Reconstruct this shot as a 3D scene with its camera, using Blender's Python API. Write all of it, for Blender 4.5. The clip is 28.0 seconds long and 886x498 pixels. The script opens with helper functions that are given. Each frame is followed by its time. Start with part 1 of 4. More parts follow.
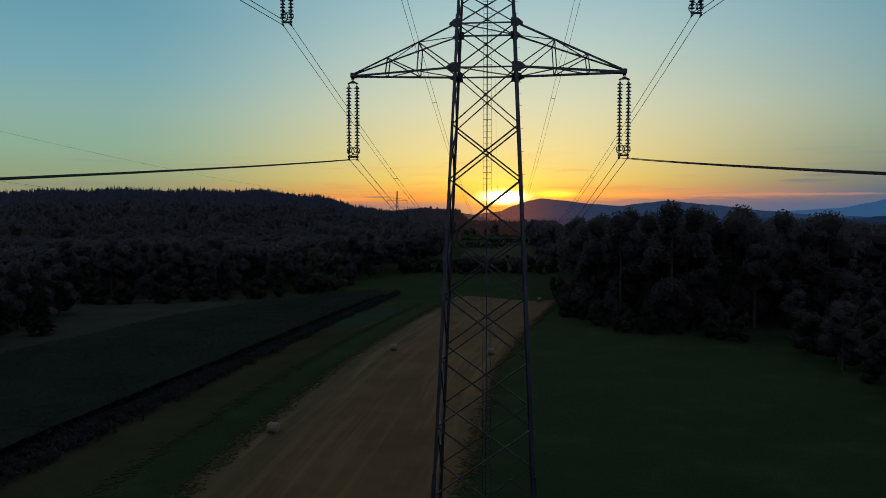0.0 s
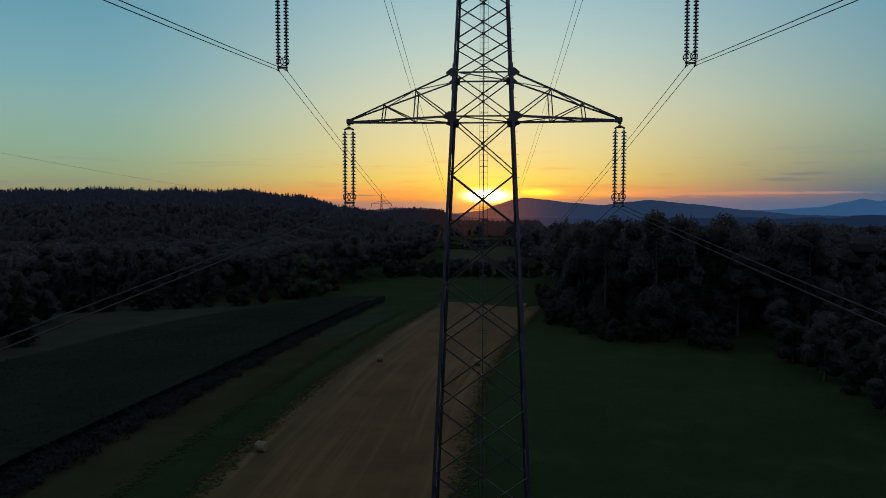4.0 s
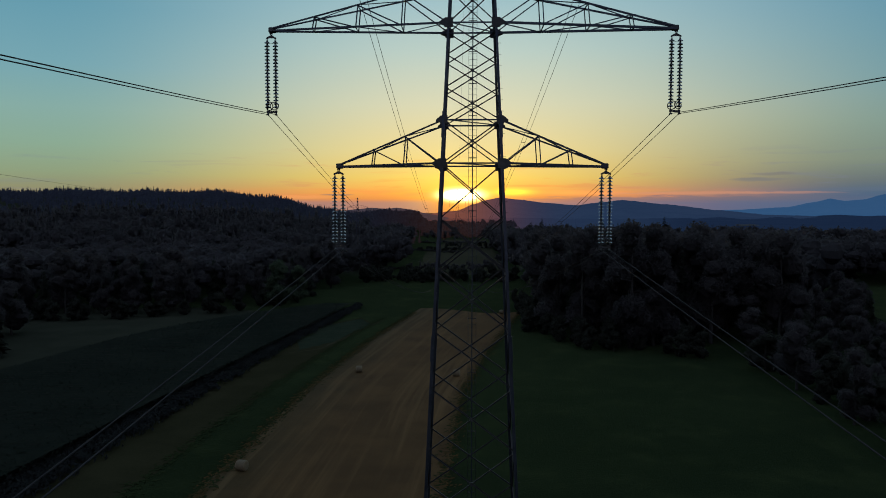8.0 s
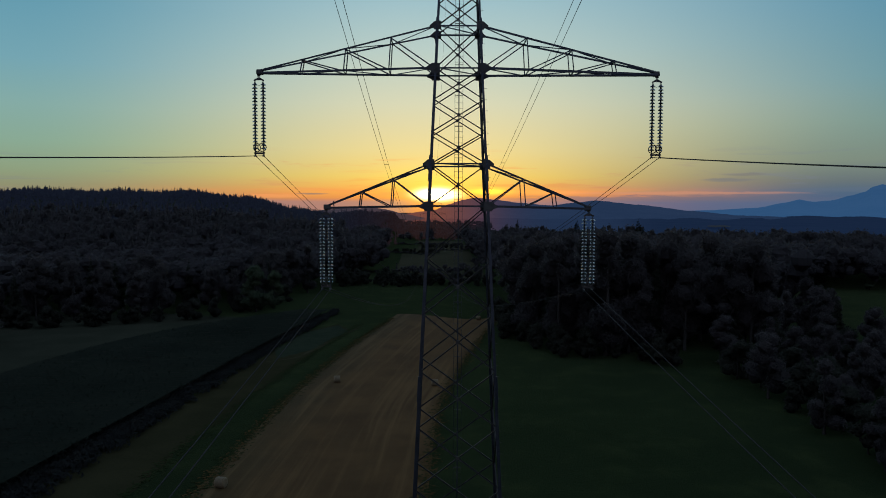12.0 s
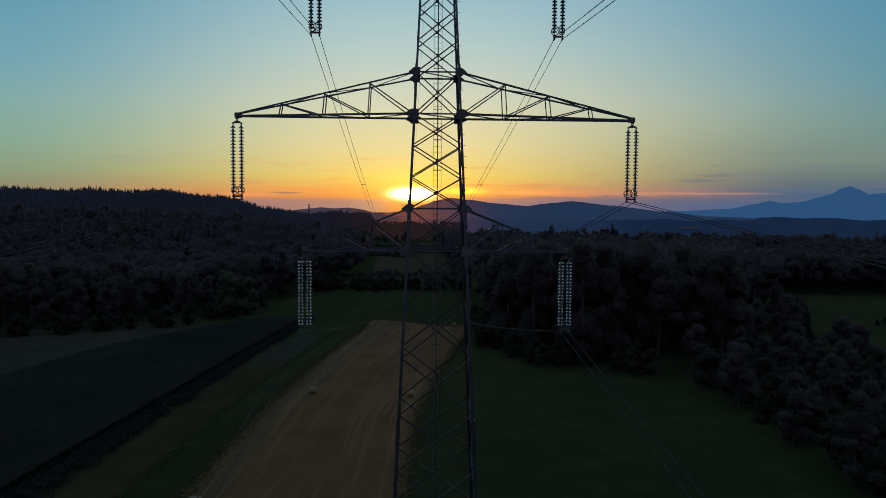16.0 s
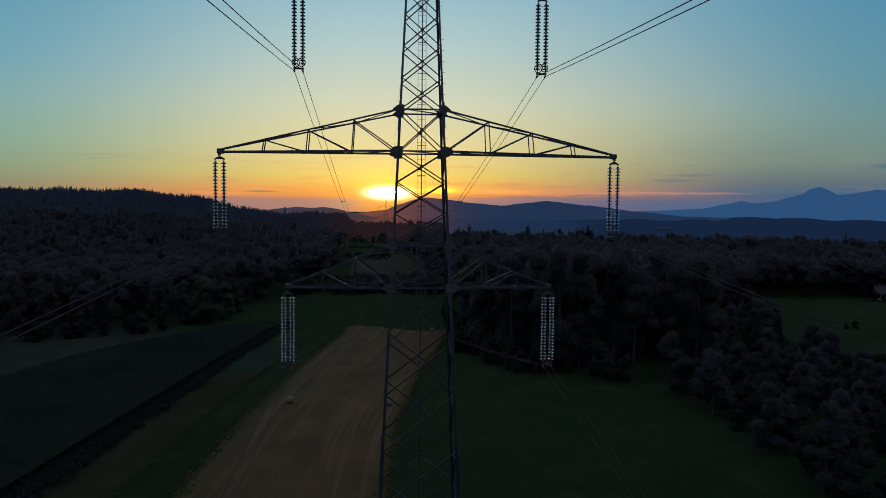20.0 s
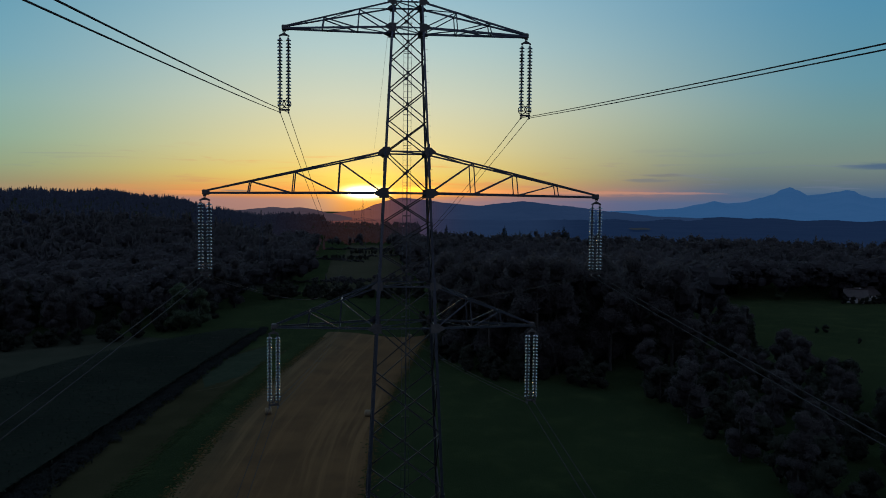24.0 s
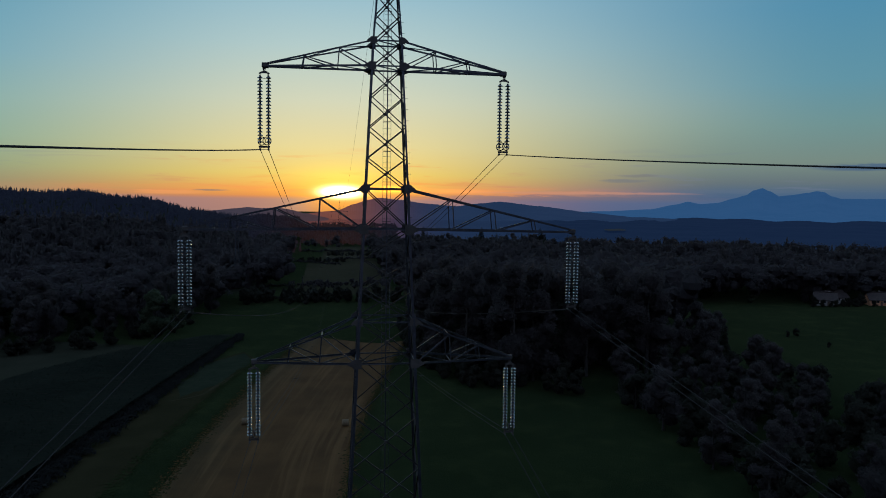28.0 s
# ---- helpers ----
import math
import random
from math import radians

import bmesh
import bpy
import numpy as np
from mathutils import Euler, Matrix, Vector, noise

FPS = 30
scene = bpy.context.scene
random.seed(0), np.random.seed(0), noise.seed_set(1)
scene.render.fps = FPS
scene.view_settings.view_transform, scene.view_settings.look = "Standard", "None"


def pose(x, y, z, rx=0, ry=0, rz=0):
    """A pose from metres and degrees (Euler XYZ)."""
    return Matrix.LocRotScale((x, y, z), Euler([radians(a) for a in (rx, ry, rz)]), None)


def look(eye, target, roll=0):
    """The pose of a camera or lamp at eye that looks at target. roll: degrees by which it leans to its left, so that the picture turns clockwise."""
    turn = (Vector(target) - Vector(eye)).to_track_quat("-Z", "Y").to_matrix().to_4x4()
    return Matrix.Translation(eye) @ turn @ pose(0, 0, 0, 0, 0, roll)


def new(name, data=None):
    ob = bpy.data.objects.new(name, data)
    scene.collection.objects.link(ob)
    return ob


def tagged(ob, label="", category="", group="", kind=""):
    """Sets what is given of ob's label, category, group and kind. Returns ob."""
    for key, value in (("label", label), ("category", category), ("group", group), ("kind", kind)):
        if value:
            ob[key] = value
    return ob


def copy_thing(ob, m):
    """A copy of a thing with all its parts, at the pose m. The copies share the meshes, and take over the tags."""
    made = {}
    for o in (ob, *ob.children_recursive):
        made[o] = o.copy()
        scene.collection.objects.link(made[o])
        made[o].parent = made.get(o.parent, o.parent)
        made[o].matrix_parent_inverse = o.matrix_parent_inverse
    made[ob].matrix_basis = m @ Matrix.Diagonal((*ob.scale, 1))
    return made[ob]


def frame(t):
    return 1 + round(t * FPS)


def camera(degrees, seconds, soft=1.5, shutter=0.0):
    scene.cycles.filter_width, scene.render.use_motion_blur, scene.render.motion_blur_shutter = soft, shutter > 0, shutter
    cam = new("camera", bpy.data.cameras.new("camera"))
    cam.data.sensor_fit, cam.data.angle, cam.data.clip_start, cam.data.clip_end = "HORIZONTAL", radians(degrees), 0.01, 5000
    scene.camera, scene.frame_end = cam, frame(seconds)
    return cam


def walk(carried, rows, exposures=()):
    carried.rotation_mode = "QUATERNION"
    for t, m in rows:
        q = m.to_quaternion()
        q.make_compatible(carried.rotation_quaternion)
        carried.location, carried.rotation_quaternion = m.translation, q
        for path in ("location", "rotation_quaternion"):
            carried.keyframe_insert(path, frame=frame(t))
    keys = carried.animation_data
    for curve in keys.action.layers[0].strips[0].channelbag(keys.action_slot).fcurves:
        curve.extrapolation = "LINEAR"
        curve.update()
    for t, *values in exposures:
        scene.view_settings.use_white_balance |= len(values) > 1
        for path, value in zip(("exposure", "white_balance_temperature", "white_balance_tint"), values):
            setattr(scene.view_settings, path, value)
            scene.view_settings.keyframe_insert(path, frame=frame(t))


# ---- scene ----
cam = camera(62.83, 28.0, soft=0.95)
PATH = [
    (0.0, pose(1.012, -37.373, 28.041, 86.958, -0.021, 4.939)),
    (1.0, pose(0.854, -37.352, 28.661, 86.918, -0.034, 4.632)),
    (2.0, pose(0.681, -37.338, 29.278, 86.883, -0.046, 4.328)),
    (3.0, pose(0.501, -37.337, 29.893, 86.855, -0.054, 3.996)),
    (4.0, pose(0.325, -37.354, 30.509, 86.836, -0.054, 3.607)),
    (5.0, pose(0.154, -37.394, 31.120, 86.827, -0.049, 3.155)),
    (6.0, pose(-0.020, -37.460, 31.715, 86.820, -0.045, 2.662)),
    (7.0, pose(-0.205, -37.555, 32.281, 86.811, -0.047, 2.147)),
    (8.0, pose(-0.405, -37.678, 32.814, 86.794, -0.060, 1.631)),
    (9.0, pose(-0.601, -37.814, 33.329, 86.775, -0.085, 1.122)),
    (10.0, pose(-0.773, -37.947, 33.852, 86.757, -0.122, 0.627)),
    (11.0, pose(-0.896, -38.059, 34.404, 86.747, -0.169, 0.153)),
    (12.0, pose(-0.969, -38.143, 34.987, 86.745, -0.225, -0.306)),
    (13.0, pose(-1.012, -38.202, 35.584, 86.745, -0.285, -0.762)),
    (14.0, pose(-1.044, -38.240, 36.175, 86.743, -0.343, -1.231)),
    (15.0, pose(-1.082, -38.260, 36.743, 86.734, -0.397, -1.723)),
    (16.0, pose(-1.134, -38.266, 37.285, 86.720, -0.444, -2.227)),
    (17.0, pose(-1.205, -38.261, 37.799, 86.704, -0.483, -2.725)),
    (18.0, pose(-1.299, -38.249, 38.284, 86.688, -0.514, -3.203)),
    (19.0, pose(-1.416, -38.236, 38.751, 86.674, -0.537, -3.660)),
    (20.0, pose(-1.547, -38.234, 39.220, 86.664, -0.554, -4.106)),
    (21.0, pose(-1.685, -38.251, 39.716, 86.656, -0.565, -4.556)),
    (22.0, pose(-1.821, -38.296, 40.252, 86.653, -0.573, -5.020)),
    (23.0, pose(-1.947, -38.364, 40.808, 86.651, -0.581, -5.493)),
    (24.0, pose(-2.053, -38.445, 41.355, 86.648, -0.593, -5.971)),
    (25.0, pose(-2.129, -38.532, 41.867, 86.643, -0.613, -6.447)),
    (26.0, pose(-2.176, -38.620, 42.340, 86.638, -0.638, -6.914)),
    (27.0, pose(-2.207, -38.708, 42.797, 86.640, -0.662, -7.365)),
    (28.0, pose(-2.236, -38.795, 43.261, 86.657, -0.680, -7.792)),
]
walk(cam, PATH, ((0.0, 0.07, 6900, 10), (14.0, 0.02, 6500, 10), (28.0, -0.01, 6150, 10)))

# ---------- light ----------
SUN_AZ, SUN_EL = radians(-0.2), radians(1.05)
SUN_DIR = Vector((math.sin(SUN_AZ) * math.cos(SUN_EL), math.cos(SUN_AZ) * math.cos(SUN_EL), math.sin(SUN_EL)))

sun_data = bpy.data.lights.new("sun", "SUN")
sun_data.energy, sun_data.angle, sun_data.color = 0.04, radians(3.0), (1.0, 0.48, 0.16)
sun = new("sun", sun_data)
sun.matrix_world = look((0, 900, 300), Vector((0, 900, 300)) - SUN_DIR)


def srgb(r, g, b):
    return tuple((c / 255 / 12.92) if c <= 10 else ((c / 255 + 0.055) / 1.055) ** 2.4 for c in (r, g, b)) + (1.0,)


class Nodes:
    """Short spelling for shader nodes."""

    def __init__(self, tree, keep=False):
        self.tree = tree
        if not keep:
            tree.nodes.clear()

    def add(self, kind, **props):
        node = self.tree.nodes.new("ShaderNode" + kind)
        for key, value in props.items():
            setattr(node, key, value)
        return node

    def link(self, a, b):
        self.tree.links.new(a, b)

    def put(self, socket, value):
        if isinstance(value, bpy.types.NodeSocket):
            self.link(value, socket)
        else:
            socket.default_value = value

    def math(self, op, a, b=0.0, clamp=False):
        node = self.add("Math", operation=op, use_clamp=clamp)
        self.put(node.inputs[0], a)
        self.put(node.inputs[1], b)
        return node.outputs[0]

    def smooth(self, x, lo, hi, a=0.0, b=1.0):
        node = self.add("MapRange", interpolation_type="SMOOTHSTEP")
        for i, value in enumerate((x, lo, hi, a, b)):
            self.put(node.inputs[i], value)
        return node.outputs[0]

    def ramp(self, x, stops, mode="LINEAR"):
        node = self.add("ValToRGB")
        node.color_ramp.interpolation = mode
        cells = node.color_ramp.elements
        while len(cells) < len(stops):
            cells.new(0.5)
        for cell, (at, colour) in zip(cells, stops):
            cell.position, cell.color = at, colour
        self.link(x, node.inputs[0])
        return node.outputs[0]

    def mix(self, f, a, b, mode="MIX"):
        node = self.add("Mix", data_type="RGBA", blend_type=mode, clamp_factor=True)
        self.put(node.inputs[0], f)
        self.put(node.inputs[6], a)
        self.put(node.inputs[7], b)
        return node.outputs[2]

    def noise(self, vector, scale, detail=4.0, rough=0.55, distortion=0.0):
        node = self.add("TexNoise")
        if vector is not None:
            self.link(vector, node.inputs["Vector"])
        node.inputs["Scale"].default_value, node.inputs["Detail"].default_value = scale, detail
        node.inputs["Roughness"].default_value, node.inputs["Distortion"].default_value = rough, distortion
        return node.outputs["Fac"]


def make_world():
    world = bpy.data.worlds.new("dusk_sky")
    scene.world = world
    world.use_nodes = True
    n = Nodes(world.node_tree)
    way = n.add("TexCoord").outputs["Generated"]
    xyz = n.add("SeparateXYZ")
    n.link(way, xyz.inputs[0])
    x, y, z = xyz.outputs
    el = n.math("MULTIPLY", n.math("ARCSINE", z), 180 / math.pi)
    az = n.math("SUBTRACT", n.math("MULTIPLY", n.math("ARCTAN2", x, y), 180 / math.pi), math.degrees(SUN_AZ))
    off = n.math("ABSOLUTE", az)
    h = n.math("DIVIDE", n.math("ADD", el, 2.0), 42.0, clamp=True)

    def stops(rows):
        return [((e + 2) / 42, srgb(*c)) for e, c in rows]

    mid = n.ramp(h, stops([(-2, (150, 80, 50)), (0.3, (205, 110, 70)), (1.2, (246, 166, 72)), (2.4, (236, 203, 102)), (4.5, (228, 212, 147)),
                           (8, (210, 212, 181)), (12, (181, 203, 197)), (16, (151, 188, 199)), (24, (122, 158, 180)), (40, (121, 140, 168))]))
    left = n.ramp(h, stops([(-2, (110, 84, 70)), (0.3, (165, 130, 105)), (1.4, (138, 140, 110)), (2.6, (136, 156, 126)), (4.5, (132, 166, 147)),
                            (7, (128, 168, 164)), (10, (112, 162, 176)), (14, (96, 152, 173)), (24, (104, 144, 172)), (40, (121, 140, 168))]))
    right = n.ramp(h, stops([(-2, (48, 70, 100)), (0.2, (58, 90, 130)), (1.2, (72, 100, 126)), (2.0, (97, 113, 118)), (3.4, (117, 136, 126)),
                             (6, (110, 145, 143)), (9, (97, 146, 160)), (14, (83, 140, 166)), (24, (100, 140, 170)), (40, (121, 140, 168))]))
    back = n.ramp(h, stops([(-2, (80, 80, 90)), (2, (112, 108, 124)), (6, (126, 122, 140)), (12, (124, 128, 150)), (24, (117, 130, 158)), (40, (121, 140, 168))]))
    side = n.mix(n.smooth(az, -12.0, 12.0), left, right)
    high = n.smooth(el, 2.0, 8.0)
    right_side = n.math("ADD", n.math("MULTIPLY", n.smooth(az, 1.0, 38.0), high), n.math("MULTIPLY", n.smooth(az, 1.0, 30.0), n.math("SUBTRACT", 1.0, high)))
    aside = n.math("MAXIMUM", right_side, n.smooth(az, -1.0, -30.0))
    colour = n.mix(aside, mid, side)
    colour = n.mix(n.smooth(off, 45.0, 120.0), colour, back)

    # thin streaks of cloud low over the horizon
    streak = n.add("CombineXYZ")
    n.link(n.math("MULTIPLY", az, 0.085), streak.inputs[0])
    n.link(n.math("MULTIPLY", el, 1.15), streak.inputs[1])
    cloud = n.noise(streak.outputs[0], 1.6, 5.0, 0.6, 0.6)
    band = n.math("MULTIPLY", n.smooth(el, 0.4, 1.6), n.smooth(el, 3.2, 5.0, 1.0, 0.0))
    grey = n.math("MULTIPLY", n.smooth(cloud, 0.54, 0.68), band)
    colour = n.mix(n.math("MULTIPLY", grey, n.smooth(az, -6.0, 8.0, 0.25, 0.35)), colour, n.mix(n.smooth(off, 3.0, 25.0), srgb(236, 120, 60), srgb(112, 122, 142)))
    low = n.math("MULTIPLY", n.smooth(el, 0.75, 1.05), n.smooth(el, 1.25, 1.7, 1.0, 0.0))
    blush = n.math("MULTIPLY", n.math("MULTIPLY", low, n.smooth(off, 26.0, 8.0)), n.smooth(cloud, 0.36, 0.6))
    colour = n.mix(n.math("MULTIPLY", blush, 0.4), colour, srgb(240, 136, 84))
    # single long clouds
    wisp = n.math("SUBTRACT", n.noise(streak.outputs[0], 5.0, 4.0, 0.65, 0.4), 0.5)
    for at, up, wide, thick, power, tint in ((22.0, 2.13, 1.5, 0.11, 0.7, (112, 118, 122)), (23.0, 2.5, 1.2, 0.10, 0.6, (116, 118, 116)), (38.2, 3.0, 2.6, 0.19, 0.85, (66, 94, 124)),
                                             (-9.7, 1.05, 1.0, 0.07, 0.8, (128, 116, 108)), (17.5, 0.70, 10.0, 0.22, 0.65, (92, 104, 124)), (30.0, 1.35, 5.0, 0.12, 0.4, (88, 108, 130)), (19.0, 1.16, 6.5, 0.09, 0.5, (204, 144, 118)), (5.5, 1.75, 2.2, 0.08, 0.5, (240, 150, 80)), (-12.6, 0.86, 2.0, 0.13, 0.6, (238, 156, 96))):
        p = n.math("POWER", n.math("DIVIDE", n.math("SUBTRACT", az, at), wide), 2.0)
        q = n.math("POWER", n.math("DIVIDE", n.math("ADD", n.math("SUBTRACT", el, up), n.math("MULTIPLY", wisp, thick * 3.0)), thick), 2.0)
        body = n.smooth(n.math("ADD", n.math("ADD", p, q), n.math("MULTIPLY", wisp, 1.5)), 2.4, 0.0)
        colour = n.mix(n.math("MULTIPLY", body, power), colour, srgb(*tint))
    # veil of haze that lies along the far horizon
    veil = n.math("MULTIPLY", n.smooth(el, 0.38, 0.78, 1.0, 0.0), n.smooth(off, 0.8, 4.0))
    colour = n.mix(n.math("MULTIPLY", veil, 0.8), colour, n.mix(n.smooth(az, -4.0, 22.0), srgb(152, 124, 122), srgb(76, 102, 134)))

    # the sun behind the veil
    up = n.math("SUBTRACT", el, math.degrees(SUN_EL))

    def glow(width, height, power, tint, right=0.0, rise=0.0):
        p = n.math("POWER", n.math("DIVIDE", n.math("SUBTRACT", az, right), width), 2.0)
        q = n.math("POWER", n.math("DIVIDE", n.math("SUBTRACT", up, rise), height), 2.0)
        amount = n.math("MULTIPLY", n.math("EXPONENT", n.math("MULTIPLY", n.math("ADD", p, q), -1.0)), power)
        node = n.add("VectorMath", operation="SCALE")
        node.inputs[0].default_value = tint
        n.link(amount, node.inputs["Scale"])
        return node.outputs[0]

    total = colour
    for piece in (glow(1.12, 0.33, 14.0, (1.0, 0.80, 0.36)), glow(3.3, 1.7, 0.46, (1.0, 0.66, 0.02)), glow(9.0, 5.0, 0.06, (1.0, 0.80, 0.05)),
                  glow(1.35, 0.24, 1.7, (1.0, 0.44, 0.01), 4.1, 0.24), glow(3.0, 0.16, 0.25, (1.0, 0.4, 0.05), 8.5, 0.15)):
        total = n.mix(1.0, total, piece, "ADD")
    sky = n.add("TexSky", sky_type="NISHITA", sun_disc=False, sun_elevation=SUN_EL, sun_rotation=-SUN_AZ)
    soft = n.add("Background")
    n.link(sky.outputs[0], soft.inputs[0])
    soft.inputs[1].default_value = 0.004
    main = n.add("Background")
    n.link(total, main.inputs[0])
    main.inputs[1].default_value = 1.0
    both = n.add("AddShader")
    n.link(soft.outputs[0], both.inputs[0])
    n.link(main.outputs[0], both.inputs[1])
    out = n.add("OutputWorld")
    n.link(both.outputs[0], out.inputs[0])


make_world()


# ---------- materials ----------
def material(name, low, high, scale=1.0, rough=0.8, metal=0.0, bump=0.0, fine=12.0, vary=0.0, space="Object", stretch=None, emit=None, spec=0.5, leafy=0.0):
    m = bpy.data.materials.new(name)
    m.use_nodes = True
    n = Nodes(m.node_tree)
    coord = n.add("TexCoord").outputs[space]
    if stretch:
        mapping = n.add("Mapping")
        mapping.inputs["Scale"].default_value = stretch
        n.link(coord, mapping.inputs[0])
        coord = mapping.outputs[0]
    big = n.noise(coord, scale, 3.0, 0.6, 0.3)
    small = n.noise(coord, scale * fine, 5.0, 0.65)
    blend = n.math("ADD", n.math("MULTIPLY", n.smooth(big, 0.3, 0.7), 0.6), n.math("MULTIPLY", n.smooth(small, 0.3, 0.7), 0.4))
    if vary:
        blend = n.math("ADD", blend, n.math("MULTIPLY", n.math("SUBTRACT", n.add("ObjectInfo").outputs["Random"], 0.5), vary), clamp=True)
    colour = n.mix(blend, (*low, 1), (*high, 1))
    bsdf = n.add("BsdfPrincipled")
    n.link(colour, bsdf.inputs["Base Color"])
    bsdf.inputs["Metallic"].default_value = metal
    bsdf.inputs["Specular IOR Level"].default_value = spec
    n.link(n.smooth(small, 0.2, 0.8, max(rough - 0.12, 0.03), min(rough + 0.1, 1.0)), bsdf.inputs["Roughness"])
    if bump:
        node = n.add("Bump")
        node.inputs["Strength"].default_value, node.inputs["Distance"].default_value = 0.6, bump
        n.link(small, node.inputs["Height"])
        n.link(node.outputs[0], bsdf.inputs["Normal"])
    if leafy:
        # many leaves of all tilts within one spray: on the whole they face the sky
        scaled = n.add("VectorMath", operation="SCALE")
        n.link(n.add("NewGeometry").outputs["Normal"], scaled.inputs[0])
        scaled.inputs["Scale"].default_value = 1.0 - leafy
        lifted = n.add("VectorMath", operation="ADD")
        n.link(scaled.outputs[0], lifted.inputs[0])
        lifted.inputs[1].default_value = (0, 0, leafy)
        unit = n.add("VectorMath", operation="NORMALIZE")
        n.link(lifted.outputs[0], unit.inputs[0])
        n.link(unit.outputs[0], bsdf.inputs["Normal"])
    if emit:
        bsdf.inputs["Emission Color"].default_value = (*emit[0], 1)
        bsdf.inputs["Emission Strength"].default_value = emit[1]
    out = n.add("OutputMaterial")
    if leafy:
        # thin leaves let light through
        thin = n.add("BsdfTranslucent")
        n.link(colour, thin.inputs[0])
        both = n.add("MixShader")
        both.inputs[0].default_value = 0.66
        n.link(bsdf.outputs[0], both.inputs[1])
        n.link(thin.outputs[0], both.inputs[2])
        n.link(both.outputs[0], out.inputs[0])
    else:
        n.link(bsdf.outputs[0], out.inputs[0])
    return m


STEEL = material("galvanised_steel", (0.032, 0.040, 0.054), (0.080, 0.095, 0.121), 1.3, 0.36, 0.7, 0.002, 20.0, 0.3)
BRACE = material("dull_steel", (0.020, 0.020, 0.020), (0.042, 0.041, 0.040), 1.6, 0.6, 0.25, 0.002, 18.0, 0.5)
DARK_STEEL = material("weathered_steel", (0.040, 0.039, 0.038), (0.085, 0.083, 0.080), 3.0, 0.65, 0.15, 0.002, 14.0, 0.3)
ALUMINIUM = material("aluminium_strand", (0.022, 0.021, 0.021), (0.038, 0.037, 0.036), 6.0, 0.95, 0.0, 0.002, 20.0, spec=0.25)
CAP = material("cast_iron_cap", (0.045, 0.046, 0.05), (0.11, 0.112, 0.12), 20.0, 0.65, 0.5)
CONCRETE = material("concrete", (0.24, 0.23, 0.21), (0.42, 0.40, 0.37), 1.5, 0.9, 0.0, 0.01)
LEAVES = material("broad_leaves", (0.092, 0.082, 0.082), (0.126, 0.113, 0.111), 0.35, 0.65, 0.0, 0.0, 9.0, 0.5, spec=0.04, leafy=0.7)
PALE_LEAVES = material("willow_leaves", (0.07, 0.10, 0.06), (0.15, 0.18, 0.11), 0.35, 0.65, 0.0, 0.0, 9.0, 0.4, spec=0.04, leafy=0.7)
SHRUB = material("shrub_leaves", (0.048, 0.050, 0.040), (0.076, 0.078, 0.060), 0.35, 0.65, 0.0, 0.0, 9.0, 0.5, spec=0.04, leafy=0.7)
NEEDLES = material("needles", (0.040, 0.044, 0.034), (0.066, 0.070, 0.054), 0.4, 0.7, 0.0, 0.0, 9.0, 0.6, spec=0.04, leafy=0.65)
BARK = material("bark", (0.016, 0.014, 0.012), (0.036, 0.031, 0.026), 3.0, 0.9, 0.0, 0.02, 6.0, 0.3, "Object", (1, 1, 0.2))


def emit_haze(m, cool, warm, aside=None, strength=1.0):
    """Distance haze painted as emission, warmer sunward; aside: its tint far to the right."""
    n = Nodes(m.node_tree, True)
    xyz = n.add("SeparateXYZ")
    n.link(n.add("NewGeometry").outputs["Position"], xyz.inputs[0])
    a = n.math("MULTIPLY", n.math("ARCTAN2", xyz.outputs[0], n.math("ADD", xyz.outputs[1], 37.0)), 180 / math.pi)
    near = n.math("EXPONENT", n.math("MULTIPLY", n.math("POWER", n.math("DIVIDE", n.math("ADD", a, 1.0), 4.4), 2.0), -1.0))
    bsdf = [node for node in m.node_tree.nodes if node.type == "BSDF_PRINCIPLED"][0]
    haze_tint = n.mix(n.smooth(a, 12.5, 17.2), (*cool, 1), (*aside, 1)) if aside else (*cool, 1)
    n.link(n.mix(near, haze_tint, (*warm, 1)), bsdf.inputs["Emission Color"])
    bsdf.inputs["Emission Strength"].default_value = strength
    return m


# the ridge leaves glow faintly: distance haze put into their emission
RIDGE_LEAVES = emit_haze(material("ridge_leaves_haze_glow", (0.048, 0.053, 0.062), (0.064, 0.070, 0.078), 0.02, 0.95, 0.0, 0.0, 14.0, spec=0.0, leafy=0.72), (0.0033, 0.0047, 0.0105), (0.0160, 0.0070, 0.0056), strength=2.9)
FAR_LEAVES = material("far_woods", (0.090, 0.083, 0.087), (0.122, 0.113, 0.116), 0.02, 0.95, 0.0, 0.0, 14.0, spec=0.0, leafy=0.72)
CORN = material("maize_leaves", (0.031, 0.041, 0.030), (0.056, 0.067, 0.049), 0.06, 0.9, 0.0, 0.0, 22.0, spec=0.02, leafy=0.75)
STRAW = material("straw", (0.15, 0.112, 0.055), (0.26, 0.20, 0.11), 2.0, 0.9, 0.0, 0.03, 14.0, 0.3, "Object", (0.3, 1, 1))
NET = material("bale_net", (0.10, 0.078, 0.040), (0.165, 0.126, 0.068), 3.0, 0.8, 0.0, 0.01, 12.0, 0.2)
PLASTER = material("white_plaster", (0.25, 0.24, 0.23), (0.36, 0.35, 0.34), 0.8, 0.9, 0.0, 0.005)
ORANGE_PLASTER = material("ochre_plaster", (0.50, 0.24, 0.12), (0.62, 0.32, 0.17), 0.8, 0.9, 0.0, 0.005)
ROOF = material("clay_roof", (0.036, 0.030, 0.029), (0.070, 0.054, 0.048), 1.0, 0.85, 0.0, 0.01)
